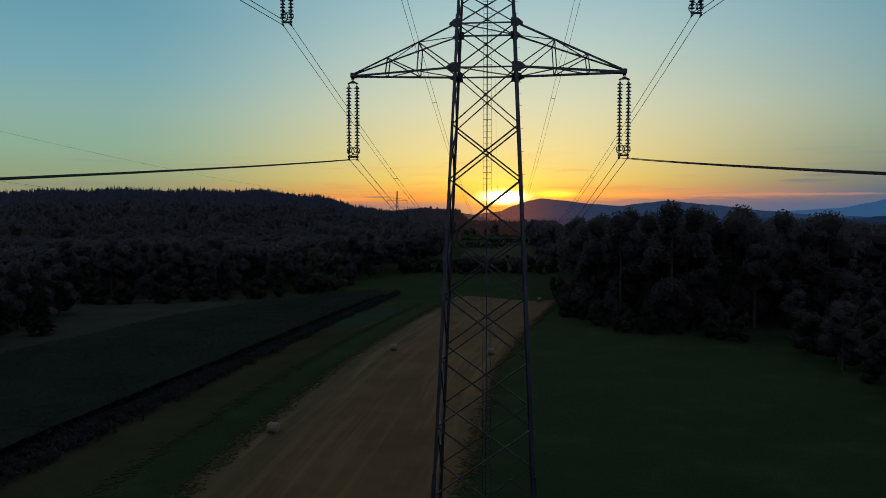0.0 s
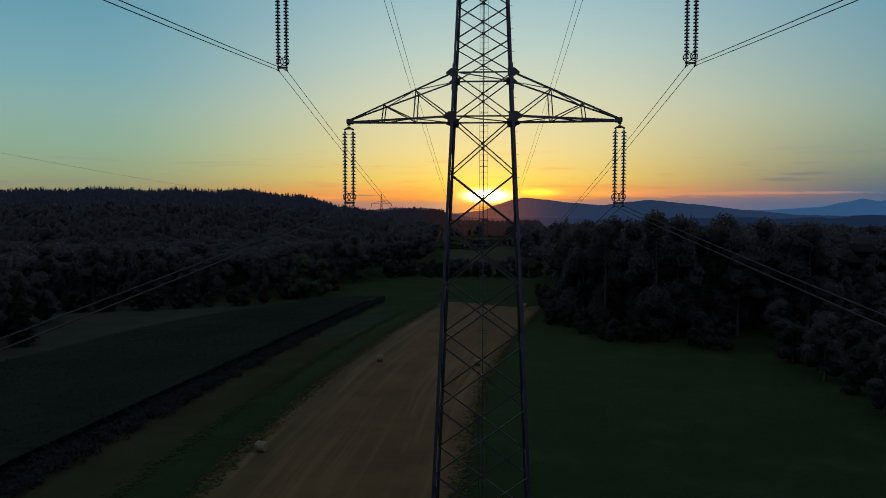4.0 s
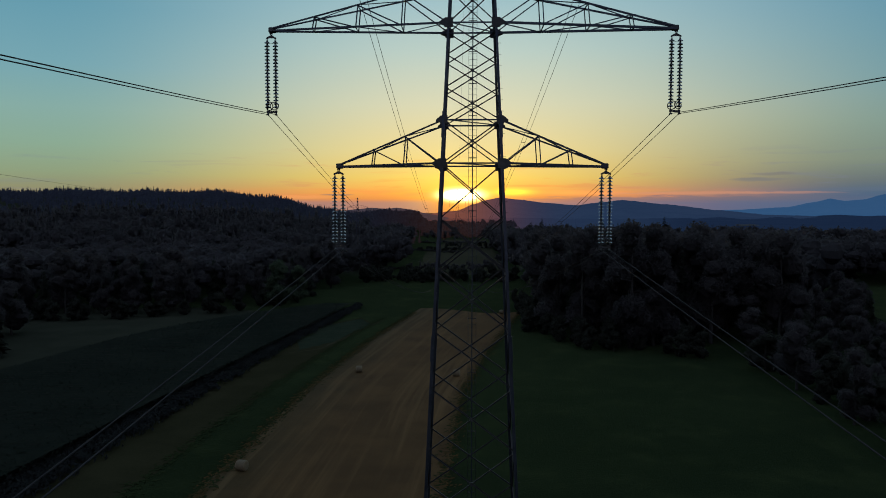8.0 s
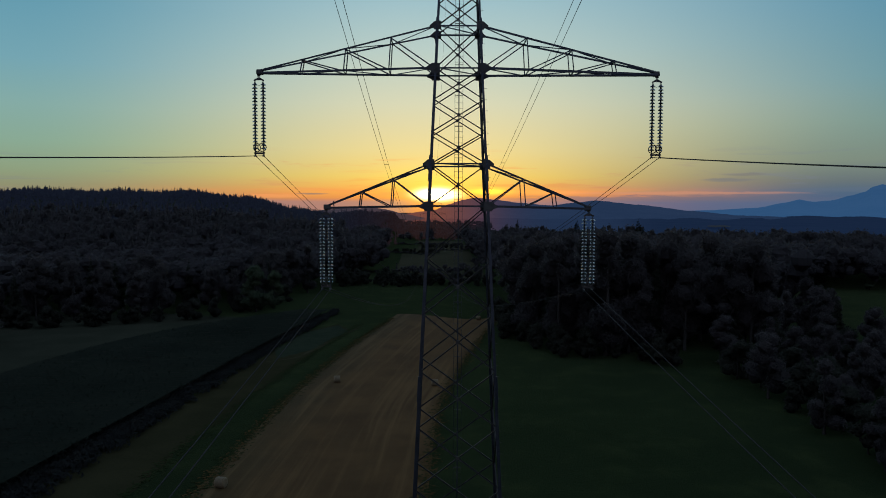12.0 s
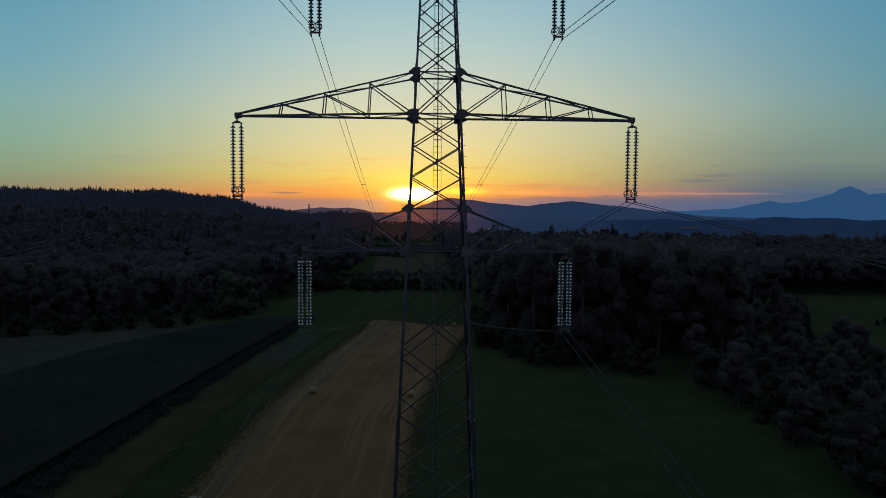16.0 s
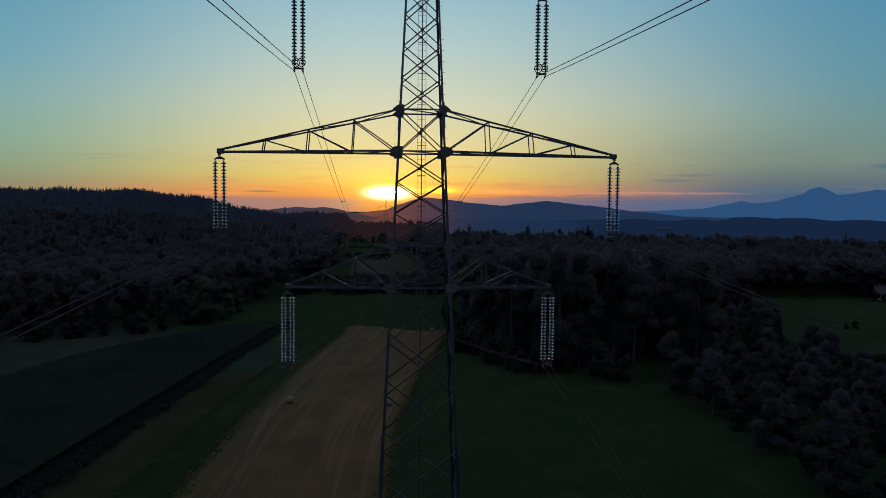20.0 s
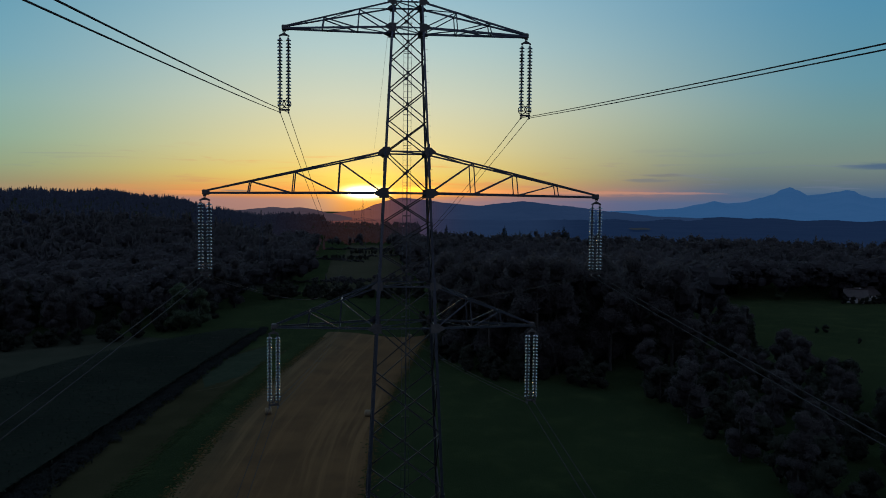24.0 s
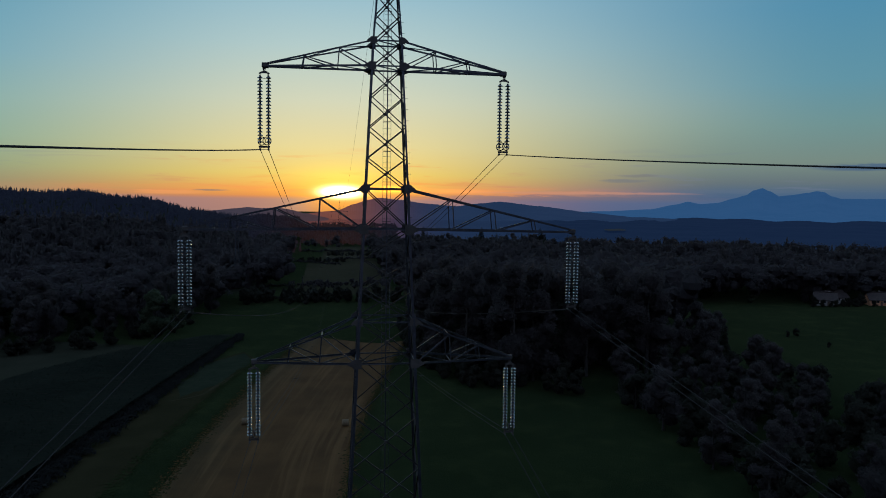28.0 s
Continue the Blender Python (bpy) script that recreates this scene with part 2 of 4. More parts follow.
PANE = material("window_glass", (0.02, 0.02, 0.025), (0.04, 0.04, 0.045), 1.0, 0.08)
WOOD = material("dark_wood", (0.06, 0.04, 0.03), (0.14, 0.09, 0.06), 2.0, 0.7)


def glass_material():
    m = bpy.data.materials.new("toughened_glass")
    m.use_nodes = True
    n = Nodes(m.node_tree)
    bsdf = n.add("BsdfPrincipled")
    bsdf.inputs["Base Color"].default_value = (0.070, 0.098, 0.093, 1)
    bsdf.inputs["Roughness"].default_value = 0.09
    bsdf.inputs["IOR"].default_value = 1.52
    bsdf.inputs["Specular IOR Level"].default_value = 0.3
    bsdf.inputs["Transmission Weight"].default_value = 0.55
    out = n.add("OutputMaterial")
    n.link(bsdf.outputs[0], out.inputs[0])
    return m


GLASS = glass_material()


def grass_material():
    m = bpy.data.materials.new("meadow_grass")
    m.use_nodes = True
    n = Nodes(m.node_tree)
    coord = n.add("TexCoord").outputs["Object"]
    big = n.noise(coord, 0.012, 4.0, 0.6, 0.4)
    mid = n.noise(coord, 0.11, 4.0, 0.6)
    fine = n.noise(coord, 2.6, 5.0, 0.7)
    colour = n.mix(n.smooth(big, 0.35, 0.65), (0.0115, 0.0190, 0.0080, 1), (0.0190, 0.0285, 0.0112, 1))
    colour = n.mix(n.math("MULTIPLY", n.smooth(mid, 0.45, 0.75), 0.6), colour, (0.036, 0.048, 0.017, 1))
    colour = n.mix(n.math("MULTIPLY", n.smooth(fine, 0.35, 0.75), 0.5), colour, (0.012, 0.020, 0.008, 1))
    # leaf litter under the woods on the slope and beyond the valley fields
    xyz = n.add("SeparateXYZ")
    n.link(coord, xyz.inputs[0])
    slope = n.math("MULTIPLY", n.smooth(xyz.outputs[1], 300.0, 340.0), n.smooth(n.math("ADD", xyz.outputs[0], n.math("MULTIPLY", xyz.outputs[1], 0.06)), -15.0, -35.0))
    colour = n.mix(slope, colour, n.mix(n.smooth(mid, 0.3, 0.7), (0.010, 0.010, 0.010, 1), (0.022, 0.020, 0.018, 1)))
    bsdf = n.add("BsdfPrincipled")
    n.link(colour, bsdf.inputs["Base Color"])
    bsdf.inputs["Roughness"].default_value = 0.95
    bsdf.inputs["Specular IOR Level"].default_value = 0.0
    # fine upright blades catch the low light
    bsdf.inputs["Sheen Weight"].default_value, bsdf.inputs["Sheen Roughness"].default_value = 0.065, 0.35
    bsdf.inputs["Sheen Tint"].default_value = (0.60, 0.80, 0.40, 1)
    bump = n.add("Bump")
    bump.inputs["Strength"].default_value, bump.inputs["Distance"].default_value = 0.8, 0.12
    n.link(fine, bump.inputs["Height"])
    n.link(bump.outputs[0], bsdf.inputs["Normal"])
    out = n.add("OutputMaterial")
    n.link(bsdf.outputs[0], out.inputs[0])
    return m


def stubble_material():
    """Mown straw with pale swaths that follow the strip's length; u runs across the strip, v along it in metres."""
    m = bpy.data.materials.new("straw_stubble")
    m.use_nodes = True
    n = Nodes(m.node_tree)
    uv = n.add("UVMap").outputs[0]
    xyz = n.add("SeparateXYZ")
    n.link(uv, xyz.inputs[0])
    stretch = n.add("CombineXYZ")
    n.link(xyz.outputs[0], stretch.inputs[0])
    n.link(n.math("MULTIPLY", xyz.outputs[1], 0.0011), stretch.inputs[1])
    swath = n.noise(stretch.outputs[0], 14.0, 3.0, 0.65, 0.2)
    thin = n.noise(stretch.outputs[0], 60.0, 3.0, 0.7, 0.2)
    coord = n.add("TexCoord").outputs["Object"]
    patch = n.noise(coord, 0.09, 4.0, 0.6)
    grain = n.noise(coord, 5.0, 5.0, 0.7)
    colour = n.mix(n.smooth(patch, 0.3, 0.7), (0.074, 0.040, 0.015, 1), (0.106, 0.058, 0.021, 1))
    colour = n.mix(n.math("MULTIPLY", n.smooth(swath, 0.48, 0.72), 0.52), colour, (0.185, 0.108, 0.042, 1))
    colour = n.mix(n.math("MULTIPLY", n.smooth(thin, 0.5, 0.75), 0.4), colour, (0.090, 0.056, 0.024, 1))
    colour = n.mix(n.math("MULTIPLY", n.smooth(grain, 0.4, 0.8), 0.4), colour, (0.085, 0.054, 0.022, 1))
    # sparse straw with green regrowth along one side
    weedy = n.smooth(n.math("ADD", xyz.outputs[0], n.math("MULTIPLY", n.math("SUBTRACT", patch, 0.5), 0.3)), 0.42, 0.0)
    colour = n.mix(n.math("MULTIPLY", weedy, 0.6), colour, n.mix(n.smooth(swath, 0.4, 0.65), (0.044, 0.036, 0.015, 1), (0.096, 0.068, 0.030, 1)))
    bsdf = n.add("BsdfPrincipled")
    n.link(colour, bsdf.inputs["Base Color"])
    bsdf.inputs["Roughness"].default_value = 0.95
    bsdf.inputs["Specular IOR Level"].default_value = 0.1
    bump = n.add("Bump")
    bump.inputs["Strength"].default_value, bump.inputs["Distance"].default_value = 0.7, 0.1
    n.link(n.math("ADD", swath, n.math("MULTIPLY", grain, 0.4)), bump.inputs["Height"])
    n.link(bump.outputs[0], bsdf.inputs["Normal"])
    out = n.add("OutputMaterial")
    n.link(bsdf.outputs[0], out.inputs[0])
    return m


GRASS = grass_material()
STUBBLE = stubble_material()


# ---------- mesh helpers ----------
def mesh_of(name, verts, faces, mat, smooth=False):
    me = bpy.data.meshes.new(name)
    me.from_pydata([tuple(v) for v in verts], [], [tuple(f) for f in faces])
    me.materials.append(mat)
    if smooth:
        me.polygons.foreach_set("use_smooth", [True] * len(me.polygons))
    me.update()
    return me


def quick_mesh(name, verts, quads, mat, smooth=False):
    """verts (n, 3) and faces (m, k) as arrays of one face size."""
    me = bpy.data.meshes.new(name)
    k = quads.shape[1]
    me.vertices.add(len(verts))
    me.vertices.foreach_set("co", np.asarray(verts, dtype=np.float32).ravel())
    me.loops.add(quads.size)
    me.loops.foreach_set("vertex_index", quads.astype(np.int32).ravel())
    me.polygons.add(len(quads))
    me.polygons.foreach_set("loop_start", np.arange(0, quads.size, k, dtype=np.int32))
    me.polygons.foreach_set("use_smooth", np.full(len(quads), smooth))
    me.materials.append(mat)
    me.update(calc_edges=True)
    return me


def part(name, me, parent, label=""):
    ob = new(name, me)
    ob.parent = parent
    if label:
        ob["label"] = label
    return ob


def thing(name, label, category, group="", kind="", data=None):
    return tagged(new(name, data), label, category, group, kind)


def frame_of(p, q, hint):
    d = (q - p).normalized()
    u = hint - hint.dot(d) * d
    if u.length < 1e-4:
        u = Vector((1, 0, 0)) if abs(d.x) < 0.9 else Vector((0, 1, 0))
        u = u - u.dot(d) * d
    u.normalize()
    return d, u, d.cross(u)


def angle_bar(p, q, size, thick, hint=(0, 0, 1), mat=STEEL, name="bar"):
    """A rolled steel angle from p to q; hint is the way its first flange points."""
    p, q = Vector(p), Vector(q)
    d, u, v = frame_of(p, q, Vector(hint))
    shape = ((0, 0), (size, 0), (size, thick), (thick, thick), (thick, size), (0, size))
    c = size * 0.3
    verts = [e + (a - c) * u + (b - c) * v for e in (p, q) for a, b in shape]
    faces = [(i, (i + 1) % 6, 6 + (i + 1) % 6, 6 + i) for i in range(6)] + [(5, 4, 3, 2, 1, 0), (6, 7, 8, 9, 10, 11)]
    return mesh_of(name, verts, faces, mat)


def box_mesh(name, centre, sx, sy, sz, mat, ax=(1, 0, 0), az=(0, 0, 1), bevel=0.0):
    c, x, z = Vector(centre), Vector(ax).normalized(), Vector(az).normalized()
    y = z.cross(x)
    bm = bmesh.new()
    bmesh.ops.create_cube(bm, size=1.0)
    for w in bm.verts:
        a, b, e = w.co
        w.co = c + x * (a * sx) + y * (b * sy) + z * (e * sz)
    if bevel:
        bmesh.ops.bevel(bm, geom=bm.edges[:], offset=bevel, segments=1, affect="EDGES")
    me = bpy.data.meshes.new(name)
    bm.to_mesh(me)
    bm.free()
    me.materials.append(mat)
    return me


def plate_mesh(name, outline, thick, origin, ux, uy, mat):
    """A flat plate with that outline (2D) of some thickness."""
    o, a, b = Vector(origin), Vector(ux).normalized(), Vector(uy).normalized()
    c = a.cross(b)
    n = len(outline)
    verts = [o + a * x + b * y + c * s for s in (-thick / 2, thick / 2) for x, y in outline]
    faces = [tuple(range(n - 1, -1, -1)), tuple(range(n, 2 * n))] + [(i, (i + 1) % n, n + (i + 1) % n, n + i) for i in range(n)]
    return mesh_of(name, verts, faces, mat)


def tube_mesh(name, points, radius, mat, sides=6, ends=True):
    pts = [Vector(p) for p in points]
    radii = radius if isinstance(radius, (list, tuple)) else [radius] * len(pts)
    verts, faces = [], []
    for i, p in enumerate(pts):
        d, u, v = frame_of(pts[max(i - 1, 0)], pts[min(i + 1, len(pts) - 1)], Vector((0.31, 0.2, 1)))
        verts += [p + (u * math.cos(k * math.tau / sides) + v * math.sin(k * math.tau / sides)) * radii[i] for k in range(sides)]
    for i in range(len(pts) - 1):
        for k in range(sides):
            a, b = i * sides + k, i * sides + (k + 1) % sides
            faces.append((a, b, b + sides, a + sides))
    if ends:
        faces.append(tuple(range(sides - 1, -1, -1)))
        faces.append(tuple(range(len(verts) - sides, len(verts))))
    return mesh_of(name, verts, faces, mat, True)


def ring_mesh(name, centre, radius, tube, ax, ay, mat, start=0.0, turn=math.tau, steps=20):
    c, a, b = Vector(centre), Vector(ax).normalized(), Vector(ay).normalized()
    pts = [c + (a * math.cos(start + turn * i / steps) + b * math.sin(start + turn * i / steps)) * radius for i in range(steps + 1)]
    return tube_mesh(name, pts, tube, mat, 6)


def lathe_mesh(name, profile, mat, sides=14):
    verts, faces = [], []
    for r, z in profile:
        verts += [(r * math.cos(k * math.tau / sides), r * math.sin(k * math.tau / sides), z) for k in range(sides)]
    for i in range(len(profile) - 1):
        for k in range(sides):
            a, b = i * sides + k, i * sides + (k + 1) % sides
            faces.append((a, b, b + sides, a + sides))
    return mesh_of(name, verts, faces, mat, True)


# ---------- terrain ----------
def bump(a, centre, width):
    return math.exp(-((a - centre) / width) ** 2)


def smooth_line(a, knots):
    """A soft curve through (angle, height) knots."""
    for (a0, z0), (a1, z1) in zip(knots, knots[1:]):
        if a <= a1:
            t = min(max((a - a0) / (a1 - a0), 0), 1)
            t = 0.5 * t + 0.5 * t * t * (3 - 2 * t)
            return z0 + (z1 - z0) * t
    return knots[-1][1]


def ridge_height(a):
    """Height of the wooded ridge's ground by the compass angle in degrees from the line's course."""
    return smooth_line(a, ((-75, 44), (-36, 46), (-30, 51), (-18.5, 51), (-14.8, 42), (-11.3, 26), (-8.7, 14), (-5, 3), (-3, 0))) + 1.2 * math.sin(a * 1.3 + 1)


def ground_height(x, y):
    r = math.hypot(x, y + 37)
    if r < 260 or y < 0:
        return 0.0
    a = math.degrees(math.atan2(x, y + 37))
    if a > -2 or a < -75:
        return 0.0
    t = min(max((r - 300) / 950.0, 0.0), 1.0)
    u = min(max((r - 1350) / 900.0, 0.0), 1.0)
    side = min(max((a + 75) / 15.0, 0.0), 1.0)
    knoll = 18 * min(max((a + 9.5) / 3.0, 0), 1) * min(max((-2.9 - a) / 0.8, 0), 1) ** 0.6 * bump(r, 920, 170)
    return knoll + max(ridge_height(a), 0.0) * t * t * (3 - 2 * t) * (1 - u * u * (3 - 2 * u)) * side


def make_ground():
    radii = [0.0] + [6 * 1.085 ** i for i in range(83)]
    radii[-1] = 4950
    seg = 240
    verts = [(0, -37, 0)]
    for r in radii[1:]:
        for k in range(seg):
            a = k * math.tau / seg
            x, y = r * math.sin(a), r * math.cos(a) - 37
            verts.append((x, y, ground_height(x, y)))
    faces = [(0, 1 + (k + 1) % seg, 1 + k) for k in range(seg)]
    for i in range(len(radii) - 2):
        for k in range(seg):
            a, b = 1 + i * seg + k, 1 + i * seg + (k + 1) % seg
            faces.append((a, b, b + seg, a + seg))
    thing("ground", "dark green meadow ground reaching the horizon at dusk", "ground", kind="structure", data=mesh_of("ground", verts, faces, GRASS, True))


make_ground()


def strip_left(y):
    return -31.0 + 0.0006 * max(y - 30, 0) ** 2


def strip_right(y):
    return -5.0 + 5.0 * max(y, 0) / 100 + (max(y - 90, 0) / 100) ** 1.2 * 13.0


def make_stubble():
    rows = [(-70 + 265 * i / 90) for i in range(91)]
    verts, faces, uvs = [], [], []
    cols = 14
    for y in rows:
        a, b = strip_left(y) + 0.25 * math.sin(y * 0.11), strip_right(y) + 0.25 * math.sin(y * 0.13 + 1)
        for k in range(cols + 1):
            u = k / cols
            yy = y + (5 * math.sin(u * 5 + 1) - 8 * (1 - u) * u) * (max(y - 150, 0) / 45) ** 2
            verts.append((a + (b - a) * u, yy, 0.03))
            uvs.append((u, y))
    for i in range(len(rows) - 1):
        for k in range(cols):
            a = i * (cols + 1) + k
            faces.append((a, a + 1, a + cols + 2, a + cols + 1))
    me = mesh_of("stubble_field", verts, faces, STUBBLE)
    layer = me.uv_layers.new(name="UVMap")
    for loop in me.loops:
        layer.data[loop.index].uv = uvs[loop.vertex_index]
    thing("stubble_field", "long strip of mown golden straw stubble with pale swaths", "field", kind="structure", data=me)


make_stubble()


# ---------- far hills ----------
def hill(name, label, mat, distance, depth, profile, a0, a1, step=0.05, rough=0.8, fine=1.0):
    """A range of hills: profile(a) is the crest's height; the near slope runs down to the plain."""
    count = int((a1 - a0) / step) + 1
    verts, faces = [], []
    lines = ((-1.0, 0.02), (-0.75, 0.10), (-0.5, 0.38), (-0.3, 0.66), (-0.14, 0.88), (0.0, 1.0), (0.2, 0.9), (0.5, 0.3))
    for i in range(count):
        a = a0 + (a1 - a0) * i / (count - 1)
        top = profile(a) + rough * (noise.noise((a * 2.1, distance, 0)) + 0.6 * noise.noise((a * 6.3, distance, 3)) + fine * (0.7 * noise.noise((a * 21, distance, 7)) + 0.6 * noise.noise((a * 55, distance, 9))))
        for s, f in lines:
            r = distance + depth * (s + 0.10 * noise.noise((a * 0.7, s * 2, distance)) * (1 - f))
            z = max(top, -3) * f + 0.2 + (top * 0.10 * abs(noise.noise((a * 0.9, s * 3, 5))) if 0.05 < f < 0.95 else 0)
            verts.append((r * math.sin(radians(a)), r * math.cos(radians(a)) - 37, z))
    k = len(lines)
    for i in range(count - 1):
        for j in range(k - 1):
            a = i * k + j
            faces.append((a, a + k, a + k + 1, a + 1))
    thing(name, label, "hill", kind="structure", data=mesh_of(name, verts, faces, mat, True))


# haze before the hills and plain is put into their base colour and emission
HILL_NEAR = emit_haze(material("wooded_hill_haze_glow", (0.014, 0.020, 0.026), (0.030, 0.036, 0.044), 0.006, 0.95, spec=0.0), (0.012, 0.026, 0.064), (0.175, 0.056, 0.034))
PLAIN = emit_haze(material("plain_haze_glow", (0.012, 0.017, 0.024), (0.022, 0.028, 0.036), 0.006, 0.95, spec=0.0), (0.0105, 0.0225, 0.056), (0.140, 0.044, 0.029), (0.0050, 0.0125, 0.036))
HILL_LOW = material("low_hills_haze_glow", (0.012, 0.017, 0.024), (0.022, 0.028, 0.036), 0.006, 0.95, emit=((0.005, 0.0125, 0.036), 1.0), spec=0.0)
# the mountains' blue is aerial haze, painted in and made to glow
HILL_FAR = material("mountains_haze_glow", (0.05, 0.08, 0.13), (0.07, 0.10, 0.15), 0.004, 0.95, emit=((0.015, 0.056, 0.130), 1.0), spec=0.0)
HILL_LEFT = emit_haze(material("far_ridge_haze_glow", (0.030, 0.032, 0.034), (0.055, 0.054, 0.054), 0.006, 0.95, spec=0.0), (0.040, 0.030, 0.042), (0.060, 0.029, 0.030))


def sun_hill(a):
    return smooth_line(a, ((-16, 9), (-7, 9), (-3.2, 9), (-0.5, 24), (0.7, 48), (1.9, 67), (2.8, 75), (4.2, 68), (6.4, 54.5), (8.8, 45.5), (10.6, 57), (12.2, 65), (15.4, 49), (19.2, 27), (22.5, 11), (27, 4)))


def mountain(a):
    return smooth_line(a, ((15, 10), (20.3, 26), (23.7, 42), (25.5, 72), (26.4, 90), (27.3, 77), (28.4, 84), (29.6, 112), (30.4, 132), (30.9, 160), (31.45, 173), (31.9, 157), (32.6, 127),
                           (33.4, 133), (34.4, 147), (35.0, 156), (35.4, 151), (35.9, 128), (36.5, 113), (38.7, 113), (46, 96), (62, 100)))


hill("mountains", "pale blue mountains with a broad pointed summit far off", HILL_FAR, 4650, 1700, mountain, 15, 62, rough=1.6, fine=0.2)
# near slopes stretched forward, so their haze colour covers the green ground
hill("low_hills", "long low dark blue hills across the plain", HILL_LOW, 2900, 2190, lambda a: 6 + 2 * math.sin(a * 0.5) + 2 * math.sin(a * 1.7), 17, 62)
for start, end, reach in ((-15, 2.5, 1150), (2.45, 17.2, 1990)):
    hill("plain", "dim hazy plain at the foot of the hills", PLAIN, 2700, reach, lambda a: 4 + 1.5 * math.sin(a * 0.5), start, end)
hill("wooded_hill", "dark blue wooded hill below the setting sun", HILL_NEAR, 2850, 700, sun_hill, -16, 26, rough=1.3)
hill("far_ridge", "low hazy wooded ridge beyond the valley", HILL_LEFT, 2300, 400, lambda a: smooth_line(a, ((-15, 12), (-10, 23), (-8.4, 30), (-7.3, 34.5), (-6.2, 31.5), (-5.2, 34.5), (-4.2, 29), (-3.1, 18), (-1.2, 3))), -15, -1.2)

def far_field(name, label, a0, a1, r0, r1, z):
    """A pale field lying on the plain, with a slightly bent outline."""
    n = 12
    verts = []
    for i in range(n + 1):
        a = radians(a0 + (a1 - a0) * i / n)
        mid, deep = (r0 + r1) / 2, (r1 - r0) / 2 * math.sin(math.pi * (0.06 + 0.88 * i / n)) ** 0.6
        for r in (mid - deep * (0.8 + 0.2 * math.sin(7.0 * i / n)), mid + deep * (0.8 + 0.2 * math.cos(9.0 * i / n))):
            verts.append((r * math.sin(a), r * math.cos(a) - 37, z))
    thing(name, label, "field", kind="structure", data=mesh_of(name, verts, [(2 * i, 2 * i + 1, 2 * i + 3, 2 * i + 2) for i in range(n)], FAR_STUBBLE))


FAR_STUBBLE = material("far_stubble", (0.060, 0.060, 0.058), (0.105, 0.098, 0.090), 0.02, 0.95, spec=0.0)
far_field("far_field", "small pale stubble field on the hazy plain", 20.3, 21.9, 1290, 1470, 4.2)

# ---------- the pylon ----------
LOW, MID, TOP, PEAK = 35.05, 42.02, 50.48, 59.5
ARMS = ((LOW, 2.15, 6.9, (0.33, 0.64)), (MID, 2.12, 10.35, (0.24, 0.487, 0.742)), (TOP, 1.30, 6.32, (0.35, 0.68)))
STRING = 4.3
DEPTH = 0.92


def half(z):
    """Half the pylon's width at a height."""
    if z <= 51.8:
        return 1.53 - 0.0466 * (z - 35.0)
    return 0.747 + (0.14 - 0.747) * (z - 51.8) / (PEAK - 51.8)


def corner(sx, sy, z):
    return Vector((sx * half(z), sy * half(z) * DEPTH, z))


LEVELS = (0.0, 5.2, 9.9, 13.9, 17.35, 20.65, 23.80, 26.67, 29.58, 32.28, LOW, 37.2, 38.83, 40.45, MID, 44.14, 45.75, 47.35, 48.95, TOP, 51.78,
          53.1, 54.4, 55.7, 57.0, 58.2)


